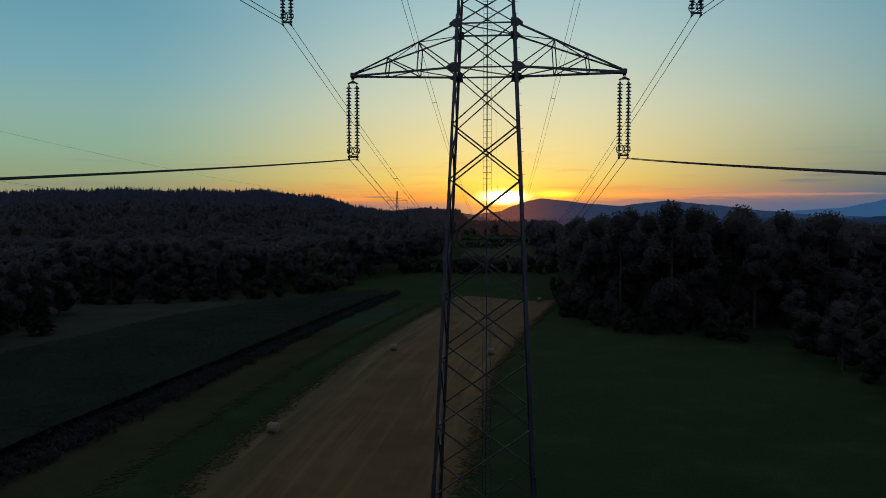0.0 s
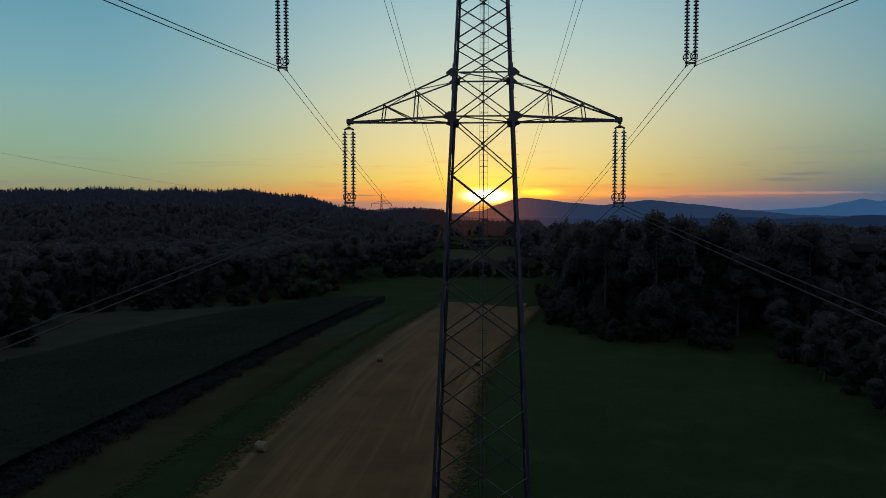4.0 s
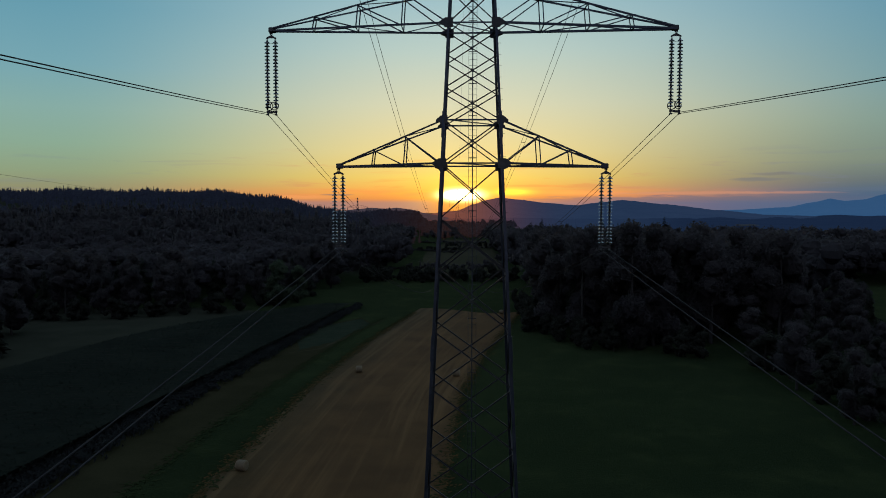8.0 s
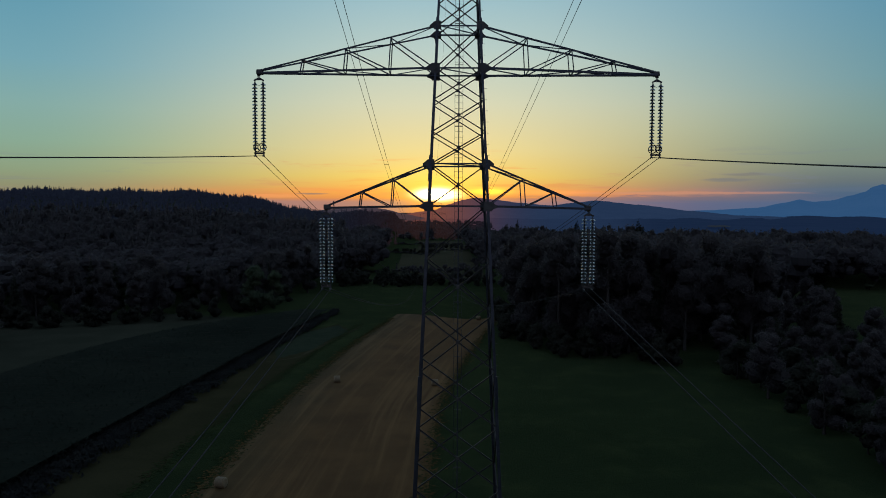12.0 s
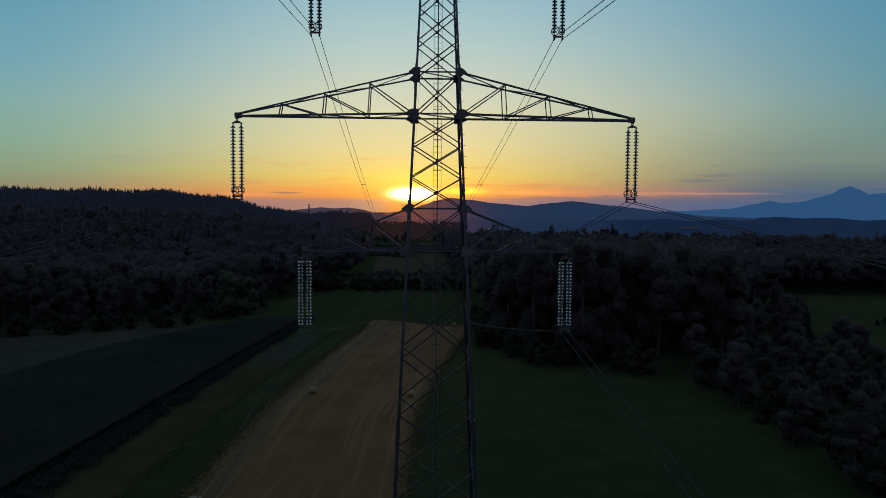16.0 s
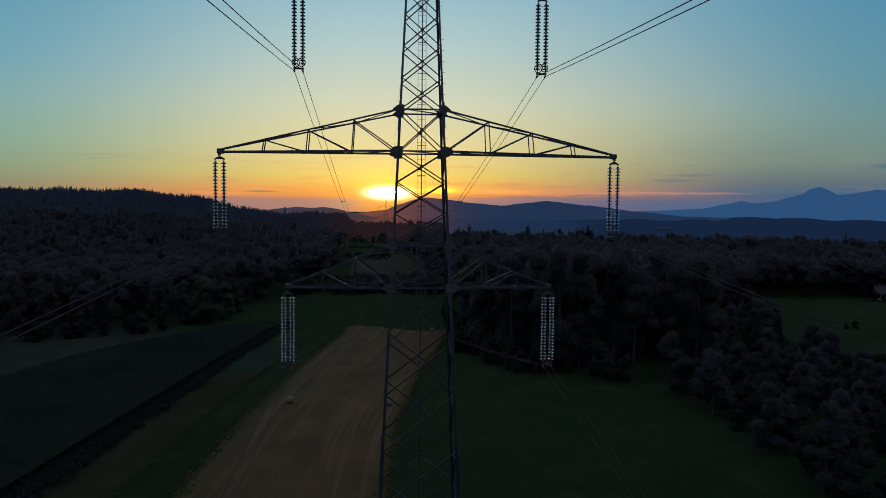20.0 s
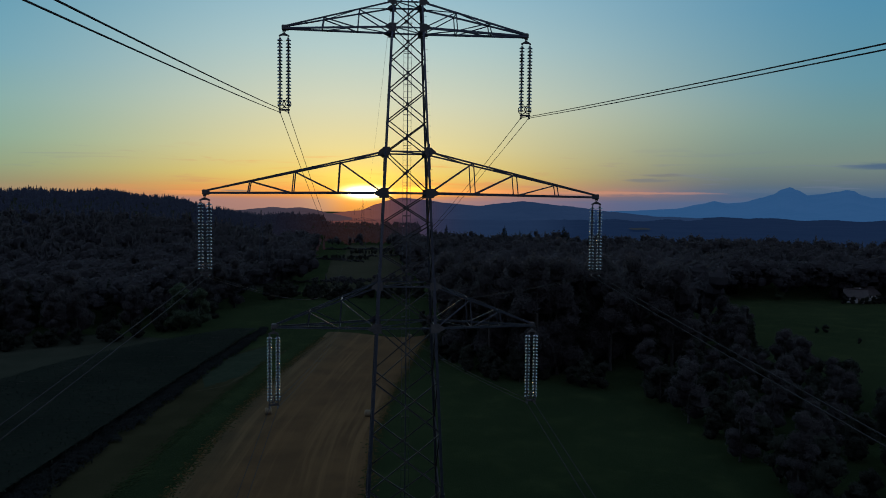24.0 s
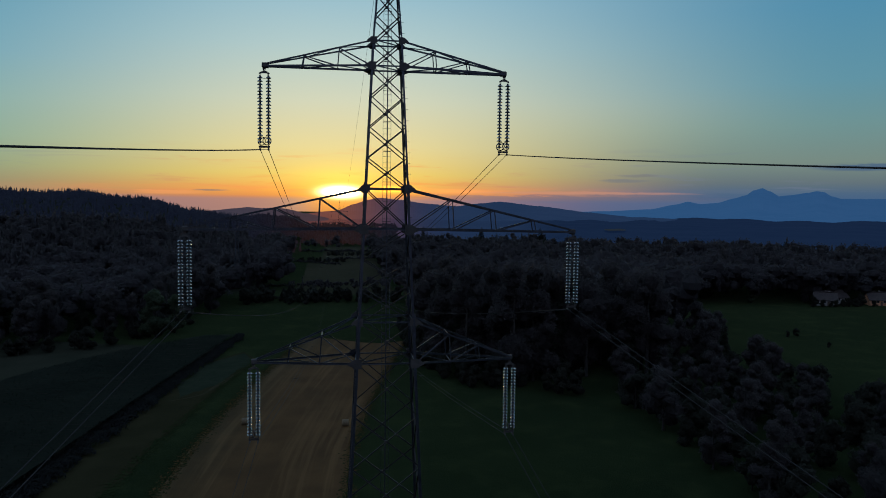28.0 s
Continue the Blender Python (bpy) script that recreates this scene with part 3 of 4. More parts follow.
def make_pylon(label, detail=True, foot=0.0):
    """A square tapering lattice pylon with three pairs of arms. foot: the height at which its legs are cut off, to stand on the ground there."""
    tower = thing("lattice_pylon", label, "pylon", "pylons of the power line")
    levels = [z for z in LEVELS if z > foot + 2]
    levels = [foot] + levels

    def add(name, me, tag=""):
        return part(name, me, tower, tag)

    # legs, in lengths that are bolted together
    for sx in (-1, 1):
        for sy in (-1, 1):
            cuts = [foot, 14.6, 26.0, 37.2, 44.1, 51.78, PEAK]
            for i in range(len(cuts) - 1):
                size = (0.18, 0.16, 0.14, 0.12, 0.10, 0.075)[i]
                p, q = corner(sx, sy, cuts[i]), corner(sx, sy, cuts[i + 1])
                add("leg", angle_bar(p, q, size, 0.022, (-sx, 0, 0), STEEL) if sx * sy > 0 else angle_bar(p, q, size, 0.022, (0, -sy, 0), STEEL))
                if detail and 0 < i < 5:
                    m = corner(sx, sy, cuts[i])
                    add("splice_plate", box_mesh("splice", m + Vector((sx * 0.03, sy * 0.03, -0.2)), size * 0.85, size * 0.85, 1.3, STEEL, az=(q - p)))
            if detail:
                add("footing", box_mesh("footing", corner(sx, sy, foot) + Vector((0, 0, 0.15)), 1.1, 1.1, 0.7, CONCRETE, bevel=0.05), "concrete footing")
    # crossed bracing on the four faces
    for i in range(len(levels) - 1):
        z0, z1 = levels[i], levels[i + 1]
        size = 0.075 if z0 < 30 else 0.058
        for face in range(4):
            if face < 2:
                sy = (-1, 1)[face]
                ends = ((corner(-1, sy, z0), corner(1, sy, z1)), (corner(1, sy, z0), corner(-1, sy, z1)))
                out = Vector((0, sy, 0))
            else:
                sx = (-1, 1)[face - 2]
                ends = ((corner(sx, -1, z0), corner(sx, 1, z1)), (corner(sx, 1, z0), corner(sx, -1, z1)))
                out = Vector((sx, 0, 0))
            for k, (p, q) in enumerate(ends):
                shift = out * (0.0 if k == 0 else -0.035)
                add("diagonal_brace", angle_bar(p + shift, q + shift, size, 0.012, out, BRACE))
            if detail and face < 2 and z0 > 12:
                w0, w1 = half(z0), half(z1)
                zc = z0 + (z1 - z0) * w0 / (w0 + w1)
                c = Vector((0, (-1, 1)[face] * half(zc) * DEPTH, zc))
                add("bolt_plate", box_mesh("plate", c, 0.16, 0.06, 0.16, DARK_STEEL))
    # level frames at the arms
    for z, rise, reach, fractions in ARMS:
        for level in (z, z + rise):
            c = [corner(sx, sy, level) for sx, sy in ((-1, -1), (1, -1), (1, 1), (-1, 1))]
            for i in range(4):
                add("horizontal_brace", angle_bar(c[i], c[(i + 1) % 4], 0.08, 0.012, (0, 0, 1), STEEL))
            add("horizontal_brace", angle_bar(c[0] + Vector((0, 0, 0.03)), c[2] + Vector((0, 0, 0.03)), 0.06, 0.01, (0, 0, 1), STEEL))
            if detail:
                for sx in (-1, 1):
                    for sy in (-1, 1):
                        p = corner(sx, sy, level)
                        s = (0.25 if z < 45 else 0.21) * (0.85 if level > z else 1.0)
                        outline = [(-s, -s * 0.95), (s * 0.7, -s * 0.95), (s * 0.85, -s * 0.6), (s * 1.75, -s * 0.25), (s * 1.75, s * 0.2), (s * 0.8, s * 0.85), (s * 0.6, s), (-s, s)]
                        if level > z:
                            outline = [(x, y + (0.03 - 0.28 * max(x, 0) / 1.75)) for x, y in outline]
                        add("gusset_plate", plate_mesh("gusset", outline, 0.02, p + Vector((0, sy * 0.05, 0)), (sx, 0, 0), (0, 0, 1), DARK_STEEL))
    # arms
    for z, rise, reach, fractions in ARMS:
        for sx in (-1, 1):
            tip = Vector((sx * reach, 0, z - 0.11))
            low = [corner(sx, sy, z) for sy in (-1, 1)]
            high = [corner(sx, sy, z + rise) for sy in (-1, 1)]
            lo_tip = [tip + Vector((0, sy * 0.09, 0)) for sy in (-1, 1)]
            hi_tip = [tip + Vector((-sx * 0.12, sy * 0.09, 0.14)) for sy in (-1, 1)]
            nodes = []
            for j, sy in enumerate((-1, 1)):
                add("arm_chord", angle_bar(lo_tip[j], low[j], 0.11, 0.014, (0, 0, 1), STEEL))
                add("arm_chord", angle_bar(hi_tip[j], high[j], 0.085, 0.014, (0, 0, 1), STEEL))
                pair = [(lo_tip[j].lerp(low[j], f), hi_tip[j].lerp(high[j], f)) for f in fractions] + [(low[j], high[j])]
                nodes.append(pair)
                for i in range(len(fractions)):
                    add("arm_post", angle_bar(pair[i][0], pair[i][1], 0.058, 0.01, (0, sy, 0), STEEL))
                    add("arm_diagonal", angle_bar(pair[i][1], pair[i + 1][0], 0.058, 0.01, (0, sy, 0), STEEL))
            for i in range(len(fractions)):
                add("arm_tie", angle_bar(nodes[0][i][0], nodes[1][i][0], 0.055, 0.01, (0, 0, 1), STEEL))
                add("arm_tie", angle_bar(nodes[0][i][1], nodes[1][i][1], 0.06, 0.01, (0, 0, 1), STEEL))
                a, b = (0, 1) if i % 2 else (1, 0)
                add("arm_lacing", angle_bar(nodes[a][i][0], nodes[b][i + 1][0], 0.05, 0.01, (0, 0, 1), STEEL))
                add("arm_lacing", angle_bar(nodes[a][i][1], nodes[b][i + 1][1], 0.045, 0.01, (0, 0, 1), STEEL))
            add("arm_tip", box_mesh("tip", tip + Vector((-sx * 0.06, 0, 0.06)), 0.36, 0.24, 0.27, DARK_STEEL, bevel=0.04))
            add("hanger", box_mesh("hanger", tip + Vector((0, 0, -0.09)), 0.10, 0.05, 0.10, DARK_STEEL))
    add("peak_cap", box_mesh("cap", (0, 0, PEAK), 0.36, 0.36, 0.3, DARK_STEEL, bevel=0.04))
    if detail:
        # climbing ladder and safety rail inside
        rail = add("safety_rail", box_mesh("rail", (0.04, -0.1, (1.0 + 58) / 2), 0.055, 0.05, 57, STEEL), "upright safety rail")
        ladder = add("ladder", tube_mesh("stile", [(-0.16, 0.35, 1.0), (-0.16, 0.35, 57)], 0.0095, STEEL, 6), "slim steel climbing ladder")
        part("stile", tube_mesh("stile", [(0.26, 0.35, 1.0), (0.26, 0.35, 57)], 0.0095, STEEL, 6), ladder)
        rung = tube_mesh("rung", [(-0.16, 0.35, 0), (0.26, 0.35, 0)], 0.008, DARK_STEEL, 5)
        for i in range(168):
            r = part("rung", rung, ladder)
            r.location.z = 6.6 + 0.3 * i
        for z in LEVELS[4:]:
            part("ladder_bracket", box_mesh("bracket", (0.05, 0.1, z + 0.4), 0.42, 0.025, 0.03, DARK_STEEL), ladder)
        # step bolts on one leg
        peg = tube_mesh("peg", [(0, 0, 0), (0.14, 0, 0)], 0.009, DARK_STEEL, 5)
        for i in range(72):
            z = 13 + 0.56 * i
            b = part("step_bolt", peg, tower)
            b.location = corner(1, -1, z) + Vector((0.02, 0, 0))
    return tower


main_pylon = make_pylon("tall galvanised steel lattice pylon with three pairs of crossarms")

# ---------- insulators ----------
disc_glass = lathe_mesh("disc_glass", [(0.045, 0.02), (0.085, 0.012), (0.125, -0.012), (0.142, -0.040), (0.140, -0.052), (0.128, -0.048), (0.120, -0.030), (0.112, -0.052),
                                       (0.100, -0.054), (0.092, -0.030), (0.078, -0.050), (0.066, -0.050), (0.058, -0.028), (0.03, -0.028)], GLASS, 16)
disc_cap = lathe_mesh("disc_cap", [(0.0, 0.085), (0.034, 0.085), (0.050, 0.070), (0.056, 0.025), (0.052, 0.0), (0.046, -0.03), (0.040, -0.075), (0.030, -0.09), (0.0, -0.09)], CAP, 10)
DISCS, PITCH, SPREAD = 20, 0.1735, 0.215


def make_insulator(label):
    """Twin suspension string; its origin is the point from which it hangs."""
    s = thing("insulator_string", label, "insulator", "insulator strings of the pylon")
    part("shackle", ring_mesh("shackle", (0, 0, -0.16), 0.07, 0.018, (1, 0, 0), (0, 0, 1), DARK_STEEL), s)
    part("yoke_plate", plate_mesh("yoke", [(-0.04, 0.11), (0.04, 0.11), (0.27, -0.02), (0.27, -0.08), (0.21, -0.08), (0.10, -0.04), (-0.10, -0.04), (-0.21, -0.08), (-0.27, -0.08), (-0.27, -0.02)], 0.025, (0, 0, -0.36), (1, 0, 0), (0, 0, 1), DARK_STEEL), s)
    part("arcing_ring", ring_mesh("horn", (0, 0, -0.50), 0.17, 0.010, (1, 0, 0), (0, 0.45, -1), DARK_STEEL, math.radians(-20), math.radians(220)), s)
    for sx in (-1, 1):
        for i in range(DISCS):
            d = part("glass_disc", disc_glass, s)
            d.location = (sx * SPREAD, 0, -0.60 - i * PITCH)
            c = part("cap", disc_cap, d)
        part("ball_link", tube_mesh("link", [(sx * SPREAD, 0, -0.44), (sx * SPREAD, 0, -0.53)], 0.02, DARK_STEEL, 6), s)
        z = -0.60 - DISCS * PITCH
        part("end_link", tube_mesh("link", [(sx * SPREAD, 0, z + 0.10), (sx * SPREAD, 0, z - 0.10)], 0.022, DARK_STEEL, 6), s)
        part("corona_ring", ring_mesh("ring", (sx * 0.14, -0.05 * sx, z + 0.20), 0.215, 0.026, (1, 0.45 * sx, 0), (0, 0.25 * sx, 1), DARK_STEEL), s)
        part("suspension_clamp", tube_mesh("clamp", [(sx * SPREAD, -0.19, -STRING - 0.05), (sx * SPREAD, -0.10, -STRING + 0.0), (sx * SPREAD, 0, -STRING + 0.03), (sx * SPREAD, 0.10, -STRING), (sx * SPREAD, 0.19, -STRING - 0.05)],
                                           [0.025, 0.042, 0.05, 0.042, 0.025], DARK_STEEL, 8), s)
        part("clamp_strap", box_mesh("strap", (sx * SPREAD, 0, -STRING + 0.13), 0.05, 0.06, 0.22, DARK_STEEL), s)
    z = -0.60 - DISCS * PITCH - 0.10
    part("lower_yoke", plate_mesh("yoke", [(-0.29, 0.05), (0.29, 0.05), (0.27, -0.05), (-0.27, -0.05)], 0.03, (0, 0, z), (1, 0, 0), (0, 0, 1), DARK_STEEL), s)
    return s


HANGS = [(sx * reach, z - 0.06) for z, rise, reach, f in ARMS for sx in (-1, 1)]
first_string = make_insulator("twin string of greenish glass insulator discs hanging from a crossarm")
first_string.location = (HANGS[0][0], 0, HANGS[0][1])
for hx, hz in HANGS[1:]:
    copy_thing(first_string, pose(hx, 0, hz))

# ---------- the next pylon, and a smaller line beside ----------
COURSE = -0.0100
NEXT = Vector((COURSE * 530, 530, 0))
DROP = 12.0
next_pylon = make_pylon("grey lattice pylon far down the line in front of the sunset", False, DROP)
next_pylon.matrix_world = Matrix.Translation(NEXT - Vector((0, 0, DROP)))


def far_string(at):
    s = thing("insulator_string", "slim insulator string on a far pylon", "insulator", "insulator strings of far pylons")
    part("discs", lathe_mesh("discs", [(0.03, 0)] + [(r, -0.5 - 0.17 * i - d) for i in range(19) for r, d in ((0.05, 0), (0.15, 0.06), (0.05, 0.1))] + [(0.03, -4.3)], CAP, 8), s)
    part("clamp", box_mesh("clamp", (0, 0, -4.25), 0.5, 0.3, 0.12, DARK_STEEL), s)
    s.location = at


for hx, hz in HANGS:
    far_string(NEXT + Vector((hx, 0, hz - DROP)))


def make_small_pylon(at):
    s = thing("small_pylon", "slender grey lattice pylon of a smaller line behind trees", "pylon")
    h = 38.5

    def c(sx, sy, z):
        w = 1.5 - 1.28 * z / h
        return Vector((sx * w, sy * w, z))

    for sx in (-1, 1):
        for sy in (-1, 1):
            part("leg", angle_bar(c(sx, sy, 0), c(sx, sy, h), 0.16, 0.02, (-sx, 0, 0)), s)
    zs = [h * (1 - (1 - i / 15) ** 1.25) for i in range(16)]
    for a, b in zip(zs, zs[1:]):
        for p in (-1, 1):
            part("diagonal_brace", angle_bar(c(-1, p, a), c(1, p, b), 0.09, 0.012), s)
            part("diagonal_brace", angle_bar(c(1, p, a), c(-1, p, b), 0.09, 0.012), s)
            part("diagonal_brace", angle_bar(c(p, -1, a), c(p, 1, b), 0.09, 0.012), s)
    for z, reach in ((33.4, 5.4), (29.4, 4.0)):
        for sx in (-1, 1):
            for sy in (-1, 1):
                part("arm_chord", angle_bar((sx * reach, 0, z), c(sx, sy, z), 0.12, 0.012), s)
                part("arm_chord", angle_bar((sx * reach, 0, z + 0.1), c(sx, sy, z + 1.3), 0.10, 0.012), s)
            part("insulator", tube_mesh("insulator", [(sx * reach, 0, z), (sx * reach, 0, z - 1.7)], 0.12, CAP, 8), s)
    s.location = at


SMALL = Vector((-57.5, 352, 0))
make_small_pylon(SMALL)


# ---------- conductors ----------
def sag_points(p, q, sag, n=56):
    p, q = Vector(p), Vector(q)
    out = []
    for i in range(n + 1):
        s = (i / n) ** 1.6
        out.append(p.lerp(q, s) - Vector((0, 0, 4 * sag * s * (1 - s))))
    return out


def bundle(p, q, sag, label, spacers):
    t = thing("conductor_bundle", label, "power line", "conductors of the power line")
    line = sag_points(p, q, sag)
    for sx in (-1, 1):
        part("conductor", tube_mesh("conductor", [v + Vector((sx * SPREAD, 0, 0)) for v in line], 0.0165, ALUMINIUM, 6), t)
    p, q = Vector(p), Vector(q)
    for d in spacers:
        s = d / (q - p).length
        m = p.lerp(q, s) - Vector((0, 0, 4 * sag * s * (1 - s)))
        part("spacer", tube_mesh("spacer", [m - Vector((SPREAD + 0.04, 0, 0)), m + Vector((SPREAD + 0.04, 0, 0))], 0.026, DARK_STEEL, 6), t)


SPACERS = (41, 41, 40, 40, 41.5, 40.5)
SAGS = (7.9, 7.9, 7.0, 7.8, 7.35, 7.5)
for (hx, hz), back_sag, gap in zip(HANGS, SAGS, SPACERS):
    start = Vector((hx, 0, hz - STRING))
    bundle(start, NEXT + Vector((hx, 0, hz - STRING - DROP)), 19.0, "pair of sagging aluminium conductors leading to the next pylon", (gap, 95, 150, 210, 275, 340, 400, 460))
    bundle(start, Vector((hx, -361, hz - STRING)), back_sag, "pair of aluminium conductors sagging away from the pylon", (42, 100, 160, 220, 290))
t = thing("earth_wire", "thin steel earth wire from the pylon's peak", "power line")
part("wire", tube_mesh("wire", sag_points((0, 0, PEAK + 0.1), NEXT + Vector((0, 0, PEAK - DROP)), 12.0), 0.010, ALUMINIUM, 5), t)
part("wire", tube_mesh("wire", sag_points((0, 0, PEAK + 0.1), (0, -361, PEAK), 5.5), 0.010, ALUMINIUM, 5), t)
for sx, sz in ((-5.4, 31.7), (5.4, 31.7), (-4.0, 27.7), (4.0, 27.7), (0, 38.4)):
    t = thing("conductor", "thin conductor of the smaller power line", "power line", "wires of the smaller line")
    part("wire", tube_mesh("wire", sag_points(SMALL + Vector((sx, 0, sz)), (-60 + sx, -20, sz + 3.5), 6.5), 0.013, ALUMINIUM, 5), t)


# ---------- trees ----------
def leaf_cloud(rng, lobes, count, size):
    """Small bent leaf sprays over lobes (centre, radii): arrays of points and quads."""
    weights = np.array([r[0] * r[1] + r[1] * r[2] for c, r in lobes])
    pick = rng.choice(len(lobes), count, p=weights / weights.sum())
    centres = np.array([c for c, r in lobes])[pick]
    radii = np.array([r for c, r in lobes])[pick]
    d = rng.normal(size=(count, 3))
    d /= np.linalg.norm(d, axis=1)[:, None]
    d[:, 2] = np.where(d[:, 2] < -0.35, -d[:, 2] * 0.6, d[:, 2])
    at = centres + d * radii * (0.70 + 0.44 * rng.random((count, 1)) ** 0.8)
    n = d * 0.6 + rng.normal(size=(count, 3)) * 0.55
    n /= np.linalg.norm(n, axis=1)[:, None]
    u = np.cross(n, rng.normal(size=(count, 3)))
    u /= np.linalg.norm(u, axis=1)[:, None]
    v = np.cross(n, u)
    s = size * (0.55 + 0.9 * rng.random((count, 1)))
    droop = n * s * 0.25
    pts = np.stack([at - u * s, at - v * s * 0.55 + droop, at + u * s - droop * 0.5, at + v * s * 0.6 + droop], axis=1).reshape(-1, 3)
    return pts, np.arange(count * 4).reshape(-1, 4)


def crown_cores(lobes, k=0.8, seg=6, rings=4):
    """The dense inside of a crown: a rough ball of foliage in each lobe, as loose quads."""
    out = []
    rng = np.random.default_rng(len(lobes) * 31 + seg)
    for c, r in lobes:
        twist = rng.random() * math.tau
        knob = k * rng.uniform(0.82, 1.16, (rings + 1, seg + 1))
        knob[:, seg] = knob[:, 0]
        knob[0], knob[rings] = knob[0, 0], knob[rings, 0]
        grid = [[(c[0] + knob[j, i] * r[0] * math.sin(math.pi * j / rings) * math.cos(math.tau * i / seg + twist),
                  c[1] + knob[j, i] * r[1] * math.sin(math.pi * j / rings) * math.sin(math.tau * i / seg + twist),
                  c[2] + knob[j, i] * r[2] * math.cos(math.pi * j / rings)) for i in range(seg + 1)] for j in range(rings + 1)]
        for j in range(rings):
            for i in range(seg):
                out += [grid[j][i], grid[j + 1][i], grid[j + 1][i + 1], grid[j][i + 1]]
    return np.array(out)


def broad_tree_meshes(seed, h, spread, count, leaf, mat):
    rng = np.random.default_rng(seed)
    lobes = []
    base = h * (0.03 + 0.05 * rng.random())
    for i in range(13):
        f = (i + rng.random()) / 13
        a = rng.random() * math.tau
        z = base + (h - base) * (0.07 + 0.77 * f)
        reach = spread * (0.62 - 0.42 * abs(f - 0.35)) * (0.5 + 0.5 * rng.random())
        r = spread * (0.30 + 0.22 * rng.random()) * (1.0 - 0.35 * f)
        lobes.append(((reach * math.cos(a), reach * math.sin(a), z), (r, r, r * (0.75 + 0.4 * rng.random()))))
    lobes.append(((0.2 * spread * (rng.random() - 0.5), 0.2 * spread * (rng.random() - 0.5), h - spread * 0.36), (spread * 0.34, spread * 0.34, spread * 0.36)))
    pts = np.concatenate([leaf_cloud(rng, lobes, count, leaf)[0], crown_cores(lobes, 0.80, 8, 6)])
    crown = quick_mesh("crown", pts, np.arange(len(pts)).reshape(-1, 4), mat)
    trunk_r = 0.018 * h
    lean = (rng.random() - 0.5) * 0.05 * h
    pieces = [([(0, 0, -0.3), (0, 0, 0.4), (lean * 0.3, 0, h * 0.25), (lean, lean * 0.4, h * 0.5), (lean * 1.2, lean * 0.4, h * 0.82)], [trunk_r * 1.5, trunk_r * 1.1, trunk_r * 0.85, trunk_r * 0.55, trunk_r * 0.12])]
    for c, r in lobes[:7]:
        z0 = h * (0.22 + 0.3 * rng.random())
        pieces.append(([(lean * 0.4, 0, z0), (c[0] * 0.5, c[1] * 0.5, (z0 + c[2]) * 0.52), c], [trunk_r * 0.5, trunk_r * 0.3, trunk_r * 0.08]))
    verts, faces = [], []
    for path, radii in pieces:
        me = tube_mesh("limb", path, radii, BARK, 6)
        o = len(verts)
        verts += [v.co.copy() for v in me.vertices]
        faces += [tuple(o + i for i in p.vertices) for p in me.polygons]
        bpy.data.meshes.remove(me)
    return mesh_of("trunk", verts, faces, BARK, True), crown


def conifer_meshes(seed, h, spread, mat):
    rng = np.random.default_rng(seed)
    pts, quads = [], []
    tiers = 24
    for i in range(tiers):
        f = i / (tiers - 1)
        z = h * (0.10 + 0.88 * f)
        reach = spread * (1 - f) ** 0.85 * (0.85 + 0.3 * rng.random()) + 0.15
        for k in range(int(13 - 6 * f)):
            a = rng.random() * math.tau
            r = reach * (0.7 + 0.45 * rng.random())
            w = 0.22 + 0.20 * r
            c, s = math.cos(a), math.sin(a)
            drop = r * (0.28 + 0.2 * rng.random())
            zz = z + (rng.random() - 0.5) * h / tiers
            o = len(pts)
            pts += [(0, 0, zz), (c * r * 0.6 - s * w, s * r * 0.6 + c * w, zz - drop * 0.62), (c * r, s * r, zz - drop), (c * r * 0.6 + s * w, s * r * 0.6 - c * w, zz - drop * 0.55)]
            quads.append((o, o + 1, o + 2, o + 3))
            o = len(pts)
            pts += [(c * r * 0.25, s * r * 0.25, zz), (c * r * 0.6, s * r * 0.6, zz - drop * 0.2), (c * r * 0.95, s * r * 0.95, zz - drop), (c * r * 0.55, s * r * 0.55, zz - drop * 1.15)]
            quads.append((o, o + 1, o + 2, o + 3))
    crown = quick_mesh("crown", np.array(pts), np.array(quads), mat)
    trunk = tube_mesh("trunk", [(0, 0, -0.3), (0, 0, h * 0.5), (0, 0, h * 0.98)], [0.014 * h, 0.009 * h, 0.02], BARK, 7)
    return trunk, crown


BROAD = [broad_tree_meshes(11 + i, 20, 5.2 + 0.5 * i, 4200, 0.27, LEAVES) for i in range(5)]
WILLOW = broad_tree_meshes(40, 15, 5.5, 3200, 0.28, PALE_LEAVES)
SPRUCE = [conifer_meshes(60 + i, 22, 3.6 + 0.4 * i, NEEDLES) for i in range(3)]
BUSH = [broad_tree_meshes(80 + i, 6, 3.0, 850, 0.26, SHRUB) for i in range(3)]
KINDS = {
    "broad": (BROAD, 20, "broadleaf_tree", "dark green broadleaf tree with a full crown in dusk light", "tree"),
    "spruce": (SPRUCE, 22, "spruce_tree", "dark pointed spruce tree in dusk light", "tree"),
    "bush": (BUSH, 6, "bush", "rounded dark green bush at the field's edge", "bush"),
    "willow": ([WILLOW], 15, "willow_tree", "pale grey-green willow tree standing before the dark wood", "tree"),
}
place = random.Random(7)


def plant(kind, x, y, height, broad=1.0):
    meshes, h, name, label, category = KINDS[kind]
    trunk, crown = place.choice(meshes)
    root = thing(name, label, category, "trees of the wood" if category == "tree" else "bushes")
    part("trunk", trunk, root)
    part("crown", crown, root)
    s = height / h
    w = s * broad * place.uniform(0.88, 1.15)
    root.matrix_world = Matrix.LocRotScale((x, y, ground_height(x, y)), Euler((0, 0, place.random() * math.tau)), (w, w, s))


